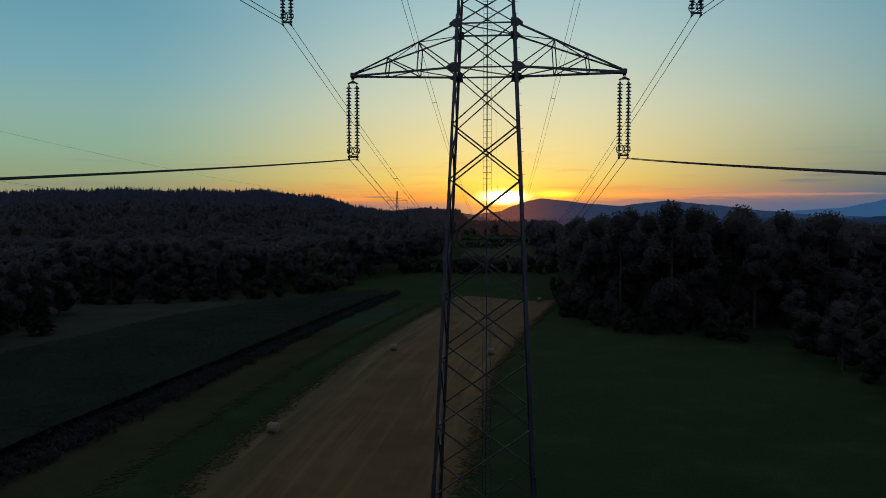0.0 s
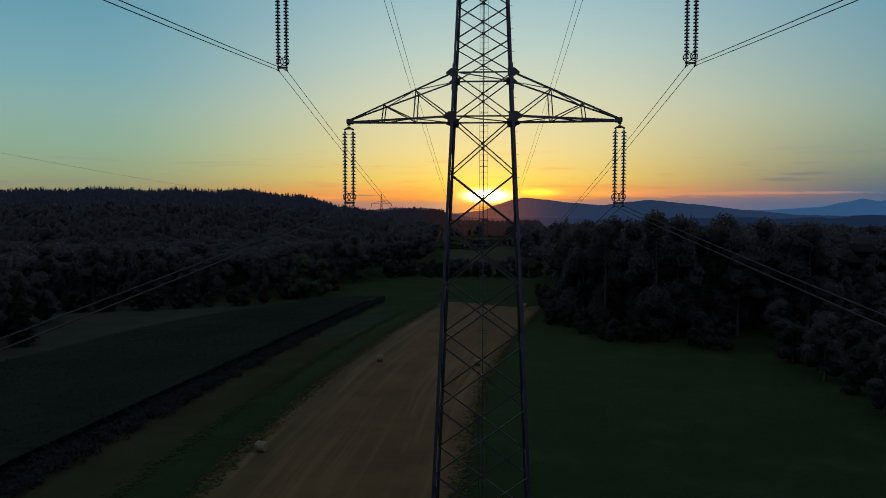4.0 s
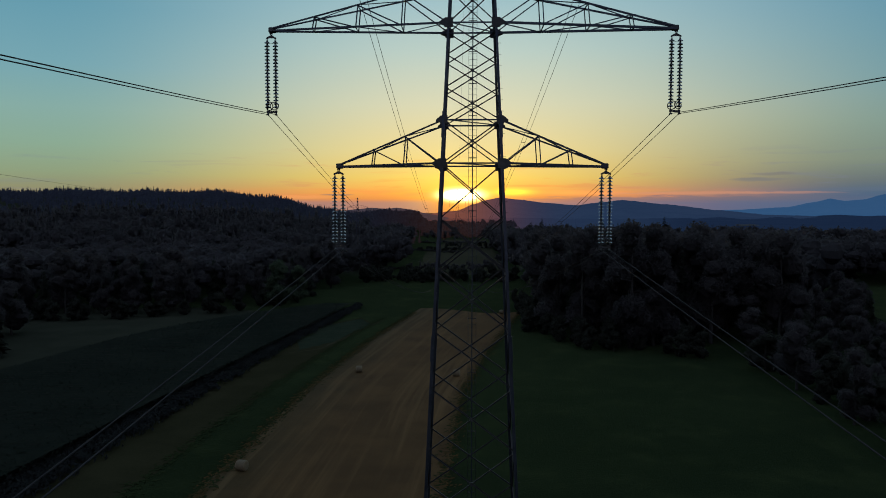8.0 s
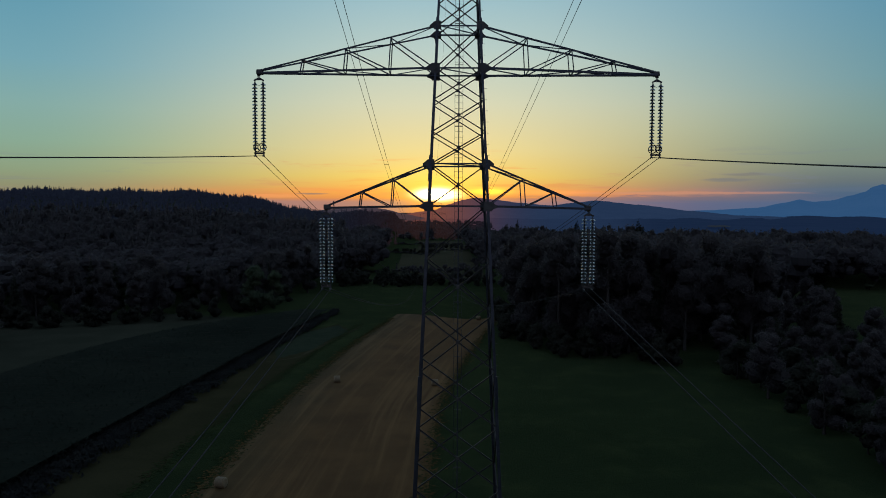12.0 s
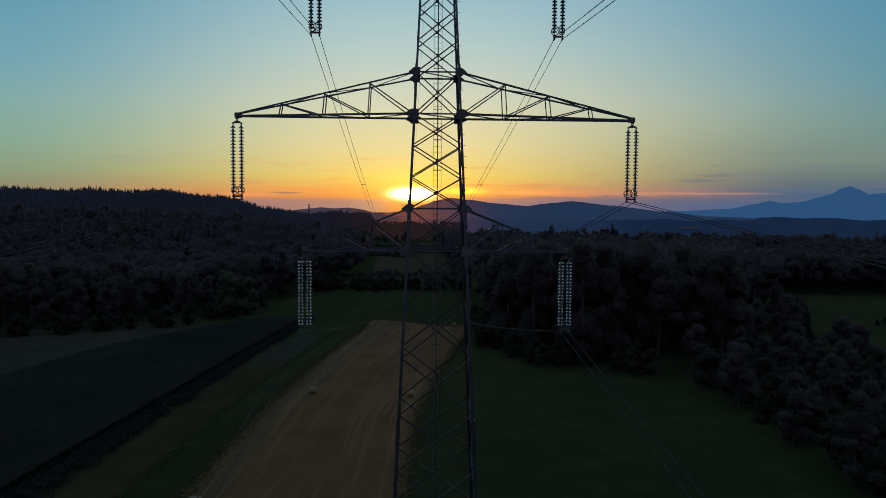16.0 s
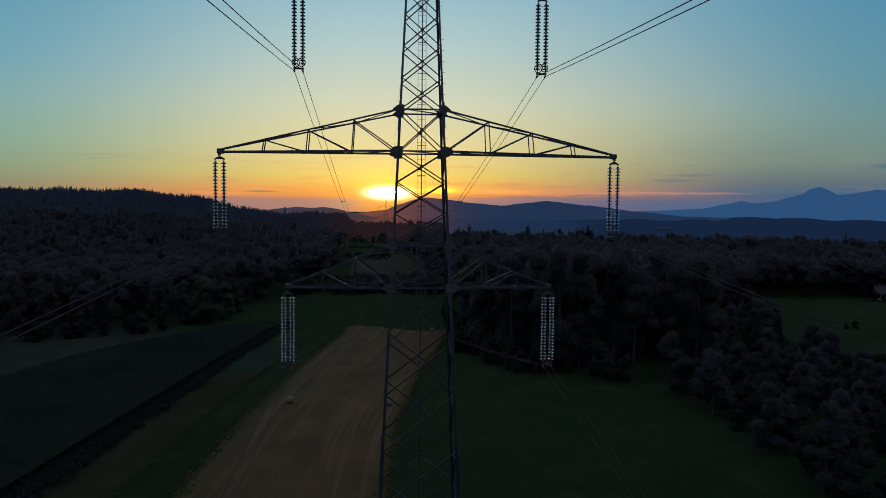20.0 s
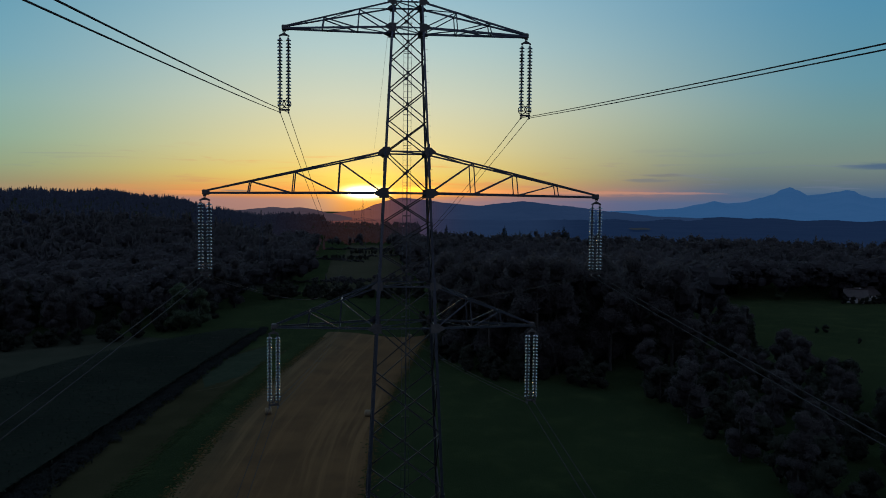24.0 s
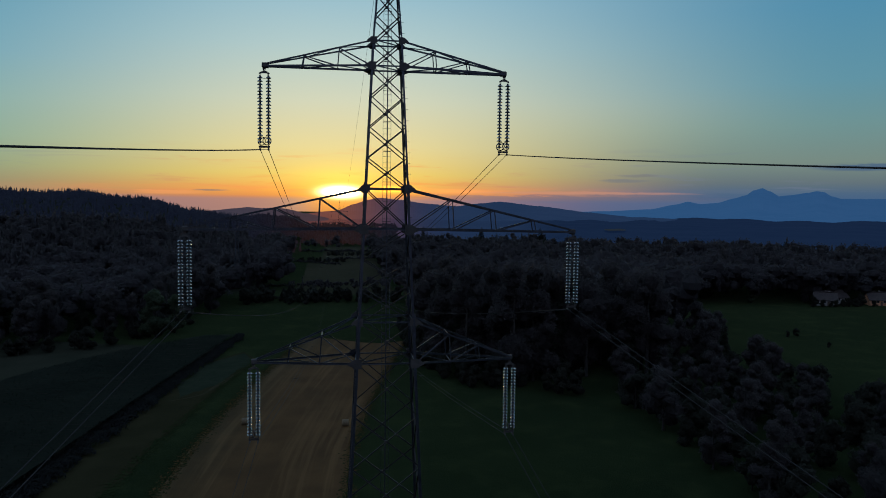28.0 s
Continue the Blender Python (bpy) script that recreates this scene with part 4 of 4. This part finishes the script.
def inside(x, y, poly):
    hit = False
    for (x0, y0), (x1, y1) in zip(poly, poly[1:] + poly[:1]):
        if (y0 > y) != (y1 > y) and x < x0 + (x1 - x0) * (y - y0) / (y1 - y0):
            hit = not hit
    return hit


def scatter(poly, step, pick):
    xs, ys = [p[0] for p in poly], [p[1] for p in poly]
    y = min(ys)
    while y < max(ys):
        x = min(xs)
        while x < max(xs):
            px, py = x + place.uniform(-0.42, 0.42) * step, y + place.uniform(-0.42, 0.42) * step
            if inside(px, py, poly):
                pick(px, py)
            x += step
        y += step


def wood_right(x, y):
    kind = "spruce" if place.random() < 0.12 else "broad"
    plant(kind, x, y, place.uniform(21, 28) if x < 80 else place.uniform(11, 16))


def wood_edge(x, y):
    plant("bush", x, y, place.uniform(3.5, 7.0))


def wood_low(x, y):
    if place.random() < 0.6:
        plant("bush", x, y, place.uniform(4, 9))
    else:
        plant("broad", x, y, place.uniform(8, 13))


def wood_left(x, y):
    plant("spruce" if place.random() < 0.3 else "broad", x, y, place.uniform(14, 20))


DEEP = []


def front(pick, far):
    """Trees of their own near the edge; deeper in the wood they are remembered for the joined part."""
    def choose(x, y):
        if far(x, y):
            DEEP.append((x, y))
        else:
            pick(x, y)
    return choose


scatter([(22, 215), (22, 150), (30, 137), (48, 130), (62, 132), (112, 150), (112, 190), (140, 262), (150, 300), (30, 300)], 8.2,
        front(wood_right, lambda x, y: y > 175 and x > 34 or y > 215 and x > 26))
scatter([(58, 126), (59, 95), (58, 60), (62, 30), (100, 40), (112, 105), (113, 145), (62, 132)], 7.0, wood_low)
scatter([(150, 268), (330, 272), (360, 330), (150, 330)], 10.0, front(wood_left, lambda x, y: True))
scatter([(-190, 165), (-133, 172), (-100, 180), (-72, 197), (-57, 235), (-48, 275), (-60, 320), (-230, 320), (-260, 200)], 9.0,
        front(wood_left, lambda x, y: x < -140 or y > 215 and x < -72 or y > 262))
scatter([(-126, 60), (-103, 78), (-100, 110), (-118, 150), (-150, 160), (-170, 90)], 8.0, front(wood_left, lambda x, y: x < -128))
scatter([(17, 212), (17, 142), (28, 130), (46, 124), (57, 118), (57, 124), (48, 130), (31, 137), (22, 148), (22, 212)], 4.6, wood_edge)
scatter([(-133, 164), (-100, 172), (-70, 189), (-54, 228), (-58, 232), (-74, 195), (-100, 178), (-133, 170)], 4.6, wood_edge)
scatter([(-46, 280), (24, 283), (28, 305), (-50, 305)], 5.5, lambda x, y: plant("bush", x, y, place.uniform(3, 7)))
for hy0, hx0, hx1 in ((520, -36, -2), (590, -16, 20)):
    for i in range(17):
        plant("bush", hx0 + (hx1 - hx0) * i / 16 + place.uniform(-1, 1), hy0 + place.uniform(-2, 2), place.uniform(2.5, 4.5))
for wx, wy, wh in ((-62, 203, 15.5), (-58, 212, 13.0), (187, 276, 8.0), (171, 290, 12.0)):
    plant("willow", wx, wy, wh)
for wx, wy, wh in ((149, 190, 2.2), (153, 191, 2.8), (151, 171, 1.8)):
    plant("bush", wx, wy, wh)
for wx, wy, wh in ((39, 133, 30.0), (45, 136, 29.0), (33, 150, 28.5), (52, 150, 28.0), (62, 155, 29.5), (75, 165, 28.0)):
    plant("broad", wx, wy, wh)
for wa, wr, wh in ((5.3, 690, 21), (6.1, 684, 25), (6.4, 700, 19), (10.7, 690, 25), (11.9, 680, 21), (12.7, 690, 20), (15.3, 640, 27), (15.7, 650, 21), (23.0, 690, 18), (33.0, 680, 18)):
    plant("spruce", wr * math.sin(radians(wa)), wr * math.cos(radians(wa)) - 37, wh, 1.5)


# ---------- far woods, as one stuff ----------
def far_woods():
    rng = np.random.default_rng(5)
    sets, sparse = [], []
    for i in range(6):
        r = np.random.default_rng(200 + i)
        lobes = [((r.normal() * 1.6, r.normal() * 1.6, 8 + 5 * r.random()), (2.6, 2.6, 2.8)) for k in range(6)]
        leaves = leaf_cloud(r, lobes, 60, 0.72)[0]
        sets.append(np.concatenate([leaves, crown_cores(lobes[:4], 0.74, 5, 3)]))
        sparse.append(np.concatenate([leaves[:16 * 4], crown_cores(lobes[:2], 0.95, 5, 3)]))
    medium = []
    for i in range(6):
        r = np.random.default_rng(220 + i)
        lobes = [((r.normal() * 1.8, r.normal() * 1.8, 7 + 6 * r.random()), (2.7, 2.7, 2.9)) for k in range(7)]
        medium.append(np.concatenate([leaf_cloud(r, lobes, 90, 0.60)[0], crown_cores(lobes[:5], 0.76, 6, 4)]))
    fine = []
    for i in range(6):
        r = np.random.default_rng(250 + i)
        lobes = [((r.normal() * 1.9, r.normal() * 1.9, 6 + 7 * r.random()), (2.6, 2.6, 2.8)) for k in range(8)]
        fine.append(np.concatenate([leaf_cloud(r, lobes, 190, 0.50)[0], crown_cores(lobes[:7], 0.72, 7, 5)]))
    cones = []
    for i in range(4):
        r = np.random.default_rng(300 + i)
        pts = []
        for k in range(18):
            f = (k + 0.5) / 18
            a = r.random() * math.tau
            reach = 4.6 * (1 - f) + 0.4
            z = 2 + 15 * f
            c, s = math.cos(a), math.sin(a)
            w = 0.5 + 0.25 * reach
            pts += [(-c * reach * 0.3, -s * reach * 0.3, z + 1.2), (c * reach * 0.5 - s * w, s * reach * 0.5 + c * w, z - 0.5), (c * reach, s * reach, z - 1.3), (c * reach * 0.5 + s * w, s * reach * 0.5 - c * w, z - 0.5)]
        for k in range(5):
            p, q = math.tau * k / 5, math.tau * (k + 1) / 5
            pts += [(0, 0, 16), (2.1 * math.cos(p), 2.1 * math.sin(p), 1), (2.1 * math.cos(q), 2.1 * math.sin(q), 1), (0, 0, 16)]
        cones.append(np.array(pts))
    for name, label, ranges in (
        ("far_wood", "dense dark wood covering the hillside and its ridge", [(330, 700, -45, -7.5, 2600, 0.45), (330, 560, -7.5, -6.4, 60, 0.3)]),
        ("ridge_wood", "wooded ridge with a jagged line of treetops", [(680, 1250, -45, -7.0, 3300, 0.6), (1180, 1420, -45, -7.5, 2800, 0.85), (620, 1050, -8.5, -3.0, 1200, 0.3), (740, 1050, -3.2, 4, 600, 0.05), (900, 1500, -8.0, 4, 900, 0.1)]),
        ("valley_wood", "dark wood and hedges spreading over the valley floor", [(335, 560, 3.4, 60, 1500, 0.02), (340, 640, -6.5, 3.6, 1000, 0.06), (560, 690, -3.0, 60, 1300, 0.01)]),
    ):
        all_pts = []
        for r0, r1, a0, a1, count, conifer in ranges:
            rr = np.sqrt(rng.uniform(r0 * r0, r1 * r1, count))
            aa = np.radians(rng.uniform(a0, a1, count))
            for r, a in zip(rr, aa):
                x, y = r * math.sin(a), r * math.cos(a) - 37
                if y < 330 and x > -60:
                    if y < 275 or x < 150:
                        continue
                if y < 325 and x < 0:
                    continue
                if 440 < y < 725 and -38 - 0.05 * (y - 455) < x < 22 and not 625 < y < 640:
                    continue
                open_land = -5.2 < math.degrees(a) < 2.6 and 345 < y < 520
                if open_land:
                    continue
                low = abs(x - COURSE * y) < 26 and y < 500
                base = cones[rng.integers(4)] if rng.random() < conifer else (sparse if name == "ridge_wood" else medium if r < 560 else sets)[rng.integers(6)]
                s = rng.uniform(0.75, 1.2) * (0.34 if low else 1.0) * (0.72 if name == "ridge_wood" else 1.0)
                c, d = math.cos(r * 7), math.sin(r * 7)
                m = np.array([[c, d, 0], [-d, c, 0], [0, 0, rng.uniform(0.85, 1.2)]]) * s
                all_pts.append(base @ m + np.array([x, y, ground_height(x, y) - (2.5 if name == "ridge_wood" else 0.5)]))
        if name == "valley_wood":
            # hedgerows between the valley's fields
            for row, x0, x1, bend in ((352, -44, 2, 9), (505, -44, -4, -12), (548, -12, 24, 14), (636, -48, 22, 6)):
                for i in range(int((x1 - x0) / 1.0)):
                    f = (i + rng.random()) * 1.0 / (x1 - x0)
                    x, y = x0 + (x1 - x0) * f, row + bend * (2 * f - 1) + 3 * math.sin(5 * f) + rng.normal() * 1.4
                    s = rng.uniform(0.12, 0.22) * (1 + 0.9 * max(0, noise.noise((x * 0.09, y * 0.02, 4))))
                    all_pts.append(medium[rng.integers(6)] @ (np.diag([1.2, 1.2, 0.9]) * s) + np.array([x, y, -0.6]))
            for x, y in DEEP:
                m = np.diag([1.5, 1.5, 1.55 if x > 0 and y < 262 else 1.15]) * rng.uniform(0.88, 1.12)
                if x < 0:
                    m = m * 0.92
                all_pts.append(fine[rng.integers(6)] @ m + np.array([x, y, 0]))
        pts = np.concatenate(all_pts)
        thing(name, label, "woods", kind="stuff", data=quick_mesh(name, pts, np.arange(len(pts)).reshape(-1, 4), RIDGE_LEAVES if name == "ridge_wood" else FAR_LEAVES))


far_woods()


# ---------- maize, hedge, bales, houses ----------
def maize_edge(y):
    """Where the maize ends beside the grass strip."""
    return -53.5 + 0.10 * max(y - 40, 0) + 0.00007 * max(y - 60, 0) ** 2


def maize_far(y):
    """Where the maize gives way to the paler field behind it."""
    return -91.0 + 0.16 * (y - 90) + 0.0042 * max(y - 115, 0) ** 2 + 0.8 * math.sin(y * 0.07)


def make_maize():
    rng = np.random.default_rng(3)
    pts = []
    y = -10.0
    while y < 196:
        edge = maize_edge(y)
        far = maize_far(y)
        n = int((edge - far) / 0.95)
        for x in edge - 0.95 * np.arange(n) - rng.uniform(0, 0.5, n):
            h = 2.3 * rng.uniform(0.85, 1.12)
            yy = y + rng.uniform(-0.4, 0.4)
            a = rng.uniform(0, math.tau)
            c, s = math.cos(a), math.sin(a)
            w = 0.13
            z = h * rng.uniform(0.82, 0.92)
            pts += [(x, yy, z * 0.80), (x + c * 0.35 - s * w, yy + s * 0.35 + c * w, z + 0.15), (x + c * 0.85, yy + s * 0.85, z - 0.15), (x + c * 0.35 + s * w, yy + s * 0.35 - c * w, z + 0.1)]
        y += 1.05
    # the closed canopy under the top leaves
    for y in np.arange(-10, 195, 1.6):
        e0, e1, f0, f1 = maize_edge(y) - 0.3, maize_edge(y + 1.6) - 0.3, maize_far(y) + 0.3, maize_far(y + 1.6) + 0.3
        n = int((e0 - f0) / 1.6)
        tops = 1.92 + 0.12 * rng.random((n + 1, 2))
        for k in range(n):
            s, u = k / n, (k + 1) / n
            pts += [(f0 + (e0 - f0) * s, y, tops[k, 0]), (f0 + (e0 - f0) * u, y, tops[k + 1, 0]), (f1 + (e1 - f1) * u, y + 1.6, tops[k + 1, 1]), (f1 + (e1 - f1) * s, y + 1.6, tops[k, 1])]
    pts = np.array(pts)
    thing("maize_field", "dense field of tall dark green maize", "crop", kind="stuff", data=quick_mesh("maize_field", pts, np.arange(len(pts)).reshape(-1, 4), CORN))
    soil = [(maize_edge(y) if k else maize_far(y), y, 0.02) for y in range(-10, 197, 3) for k in (0, 1)]
    thing("field_soil", "dark soil under the maize", "soil", kind="structure",
          data=mesh_of("field_soil", soil, [(2 * i, 2 * i + 1, 2 * i + 3, 2 * i + 2) for i in range(len(soil) // 2 - 1)], material("soil", (0.03, 0.025, 0.018), (0.07, 0.055, 0.04), 0.3, 0.95)))


make_maize()


DRY = material("dry_grass", (0.026, 0.026, 0.013), (0.040, 0.038, 0.019), 0.12, 0.95, 0.0, 0.05, 20.0, spec=0.0)
PALE_CROP = material("pale_crop", (0.027, 0.031, 0.021), (0.041, 0.044, 0.030), 0.10, 0.95, 0.0, 0.08, 24.0, spec=0.0)
VALLEY_CROP = material("valley_crop", (0.034, 0.037, 0.021), (0.064, 0.058, 0.036), 0.016, 0.95, 0.0, 0.08, 24.0, spec=0.0)
WEEDS = material("dark_weeds", (0.032, 0.034, 0.034), (0.052, 0.054, 0.050), 0.5, 0.9, 0.0, 0.0, 10.0, spec=0.02, leafy=0.7)
TRACK = material("worn_track", (0.034, 0.034, 0.018), (0.056, 0.052, 0.030), 0.5, 0.95, 0.0, 0.03, 14.0, spec=0.0)
YOUNG = material("young_crop", (0.022, 0.032, 0.020), (0.036, 0.046, 0.028), 0.25, 0.95, 0.0, 0.05, 16.0, spec=0.0)


def strip(name, label, mat, left, right, y0, y1, z):
    rows = [y0 + (y1 - y0) * i / 150 for i in range(151)]
    verts = []
    for y in rows:
        a, b = left(y), right(y)
        fade = min(1.0, (y1 - y) / 12.0, (y - y0) / 12.0)
        m = (a + b) / 2
        verts += [(m + (a - m) * fade + 0.3 * math.sin(y * 0.31), y, z), (m + (b - m) * fade + 0.35 * math.sin(y * 0.23 + 2) + 1.1 * noise.noise((y * 0.16, z * 90, 2)) + 0.8 * noise.noise((y * 0.55, z * 90, 5)), y, z)]
    thing(name, label, "field", kind="structure", data=mesh_of(name, verts, [(2 * i, 2 * i + 1, 2 * i + 3, 2 * i + 2) for i in range(150)], mat))


strip("dry_grass_strip", "strip of dry brownish grass beside the hedge", DRY, lambda y: maize_edge(y) + 2.0, lambda y: strip_left(y) - 6.5 - 0.02 * max(120 - y, 0), -60, 178, 0.024)
strip("pale_field", "pale green field of low crop before the wood", PALE_CROP, lambda y: -152 + 0.3 * max(y - 165, 0), lambda y: maize_far(y) - 0.4, 20, 199, 0.028)
strip("crop_patch", "small dark patch of young crop between hedge and grass", YOUNG, lambda y: maize_edge(y) + 2.2, lambda y: -34.6 + 0.22 * (y - 128), 127, 176, 0.034)


def make_track():
    """A worn pale track that bends round the patch of young crop."""
    verts = []
    for i in range(41):
        f = i / 40
        y = 124.5 + 52 * f
        x = -34.0 + 0.22 * (y - 128) - 5.0 * (1 - min(f / 0.14, 1)) ** 2 + 0.15 * math.sin(y * 0.5)
        w = 0.55 + 0.2 * math.sin(y * 0.27 + 1) - 0.35 * f
        verts += [(x - w, y, 0.040), (x + w, y, 0.040)]
    thing("field_track", "worn pale grassy track beside the young crop", "track", kind="structure", data=mesh_of("field_track", verts, [(2 * i, 2 * i + 1, 2 * i + 3, 2 * i + 2) for i in range(40)], TRACK))


make_track()
strip("valley_field", "dim greenish fields in the valley between woods", VALLEY_CROP, lambda y: -39.0 - 0.05 * (y - 455), lambda y: 23.0, 312, 730, 0.05)


def make_hedge():
    """A ragged dark verge of weeds and low bushes between the maize and the grass."""
    rng = np.random.default_rng(12)
    pts = []
    for y in np.arange(-10, 203, 0.8):
        wide = 1.4 + 2.8 * min(max((150 - y) / 110, 0), 1)
        for k in range(2 if wide < 1.8 else 3 if wide < 3.0 else 5):
            x = maize_edge(y) + 0.7 + wide * rng.uniform(-0.75, 0.75)
            h = (1.3 + 0.6 * noise.noise((y * 0.12, 0, 0))) * rng.uniform(0.65, 1.1)
            lobes = [((x + rng.normal() * 0.3, y, h * 0.45), (1.3, 0.9, h * 0.6))]
            pts.append(leaf_cloud(rng, lobes, 26, 0.30)[0])
    pts = np.concatenate(pts)
    thing("hedge", "ragged dark hedge of weeds along the maize", "hedge", kind="stuff", data=quick_mesh("hedge", pts, np.arange(len(pts)).reshape(-1, 4), WEEDS))


make_hedge()


TUFTS = material("grass_tufts", (0.021, 0.031, 0.012), (0.034, 0.045, 0.018), 0.3, 0.95, 0.0, 0.0, 12.0, spec=0.0)
STALKS = material("straw_stalks", (0.056, 0.040, 0.016), (0.100, 0.062, 0.024), 0.4, 0.95, 0.0, 0.0, 12.0, spec=0.0)


def make_fringe(name, label, mat, lines, reach, seed):
    """Ragged tufts on both sides of a field's border, thinning out away from it; lines: (x by y, first y, last y, tufts for each metre)."""
    rng = np.random.default_rng(seed)
    pts = []
    for line, y0, y1, many in lines:
        for y in rng.uniform(y0, y1, int((y1 - y0) * many)):
            x = line(y) + rng.normal() * reach
            a, h, w = rng.uniform(0, math.tau), rng.uniform(0.046, 0.075), rng.uniform(0.15, 0.45)
            c, d = math.cos(a), math.sin(a)
            # a lying tuft: a low bent diamond, a little higher in its middle line
            pts += [(x - c * w, y - d * w, h), (x + d * w * 0.5, y - c * w * 0.5, h + 0.02), (x + c * w, y + d * w, h), (x - d * w * 0.4, y + c * w * 0.4, h + 0.03)]
    pts = np.array(pts)
    thing(name, label, "grass", kind="stuff", data=quick_mesh(name, pts, np.arange(len(pts)).reshape(-1, 4), mat))


def dry_side(y):
    return strip_left(y) - 6.5 - 0.02 * max(120 - y, 0)


make_fringe("grass_fringe", "ragged green tufts along the borders of the stubble", TUFTS, ((strip_left, -30, 190, 16), (strip_right, -30, 190, 10), (dry_side, -20, 178, 14)), 0.75, 21)
make_fringe("straw_fringe", "loose straw scattered past the border of the stubble", STALKS, ((strip_left, -30, 190, 9), (strip_right, -30, 190, 8)), 0.6, 22)


def make_bale(x, y, turn, label):
    b = thing("hay_bale", label, "hay bale", "bales on the stubble")
    r, w = 0.66, 1.25
    profile = [(0.0, -w / 2 + 0.03), (0.3, -w / 2), (r - 0.08, -w / 2), (r - 0.02, -w / 2 + 0.05)]
    body = lathe_mesh("roll", [(a, z) for a, z in profile] + [(r - 0.02, w / 2 - 0.05), (r - 0.08, w / 2), (0.3, w / 2), (0.0, w / 2 - 0.03)], STRAW, 28)
    part("roll", body, b, "rolled golden straw")
    net = lathe_mesh("net", [(r - 0.01, -w / 2 + 0.10), (r + 0.012, -w / 2 + 0.12)] + [(r + 0.010 + 0.008 * math.sin(i * 1.7), -w / 2 + 0.12 + (w - 0.24) * i / 12) for i in range(13)] + [(r - 0.01, w / 2 - 0.10)], NET, 28)
    part("net_wrap", net, b, "pale net wrapping")
    b.matrix_world = pose(x, y, r - 0.02, 90, 0, turn)


for bx, by, bt in ((-28.1, 50.8, 76), (-21.3, 105.6, 98), (-1.7, 102.8, 84), (11.5, 187, 70)):
    make_bale(bx, by, bt, "round straw bale in pale net on the stubble")


def make_house(x, y, turn, wall_mat, label, w=11.0, d=8.0, h=4.2):
    b = thing("house", label, "house", "houses beyond the meadow")
    rise = 3.0
    v = [(-w / 2, -d / 2, 0), (w / 2, -d / 2, 0), (w / 2, d / 2, 0), (-w / 2, d / 2, 0), (-w / 2, -d / 2, h), (w / 2, -d / 2, h), (w / 2, d / 2, h), (-w / 2, d / 2, h), (-w / 2, 0, h + rise), (w / 2, 0, h + rise)]
    part("wall", mesh_of("wall", v, [(0, 1, 5, 4), (1, 2, 6, 9, 5), (2, 3, 7, 6), (3, 0, 4, 8, 7)], wall_mat), b)
    for s in (-1, 1):
        part("roof", plate_mesh("roof", [(-w / 2 - 0.5, -0.6), (w / 2 + 0.5, -0.6), (w / 2 + 0.5, 5.05), (-w / 2 - 0.5, 5.05)], 0.18, (0, s * d / 2, h + 0.06), (s * 1.0, 0, 0), (0, -s * d / 2, rise), ROOF), b)
    part("chimney", box_mesh("chimney", (w * 0.2, 0.6, h + rise), 0.7, 0.7, 1.6, PLASTER), b)
    for i, px in enumerate((-w * 0.34, -w * 0.05, w * 0.30)):
        win = part("window", box_mesh("frame", (px, -d / 2 - 0.01, 2.0), 1.2, 0.10, 1.3, PLASTER), b)
        part("pane", box_mesh("pane", (px, -d / 2 - 0.06, 2.0), 1.0, 0.03, 1.1, PANE), win)
    part("door", box_mesh("door", (w * 0.14, -d / 2 - 0.03, 1.05), 1.0, 0.08, 2.1, WOOD), b)
    b.matrix_world = pose(x, y, 0, 0, 0, turn)


make_house(218, 267, -30, PLASTER, "small white house with a dark pitched roof by the wood", 9, 7, 2.8)
make_house(243, 266, -15, ORANGE_PLASTER, "ochre house with a clay roof by the wood", 8, 7, 2.8)
make_house(228, 275, 20, PLASTER, "low pale farm building with a dark roof", 13, 7, 2.8)
for hx, hy, hh in ((209, 262, 5), (213, 261, 3.6), (215.5, 259, 3.0), (219, 260, 3.4), (222, 260, 3.6), (229, 261, 4), (226, 262, 4), (233, 263, 6), (238, 260, 3), (250, 261, 5), (213, 275, 9), (236, 278, 10)):
    plant("bush" if hh < 7 else "broad", hx, hy, hh)
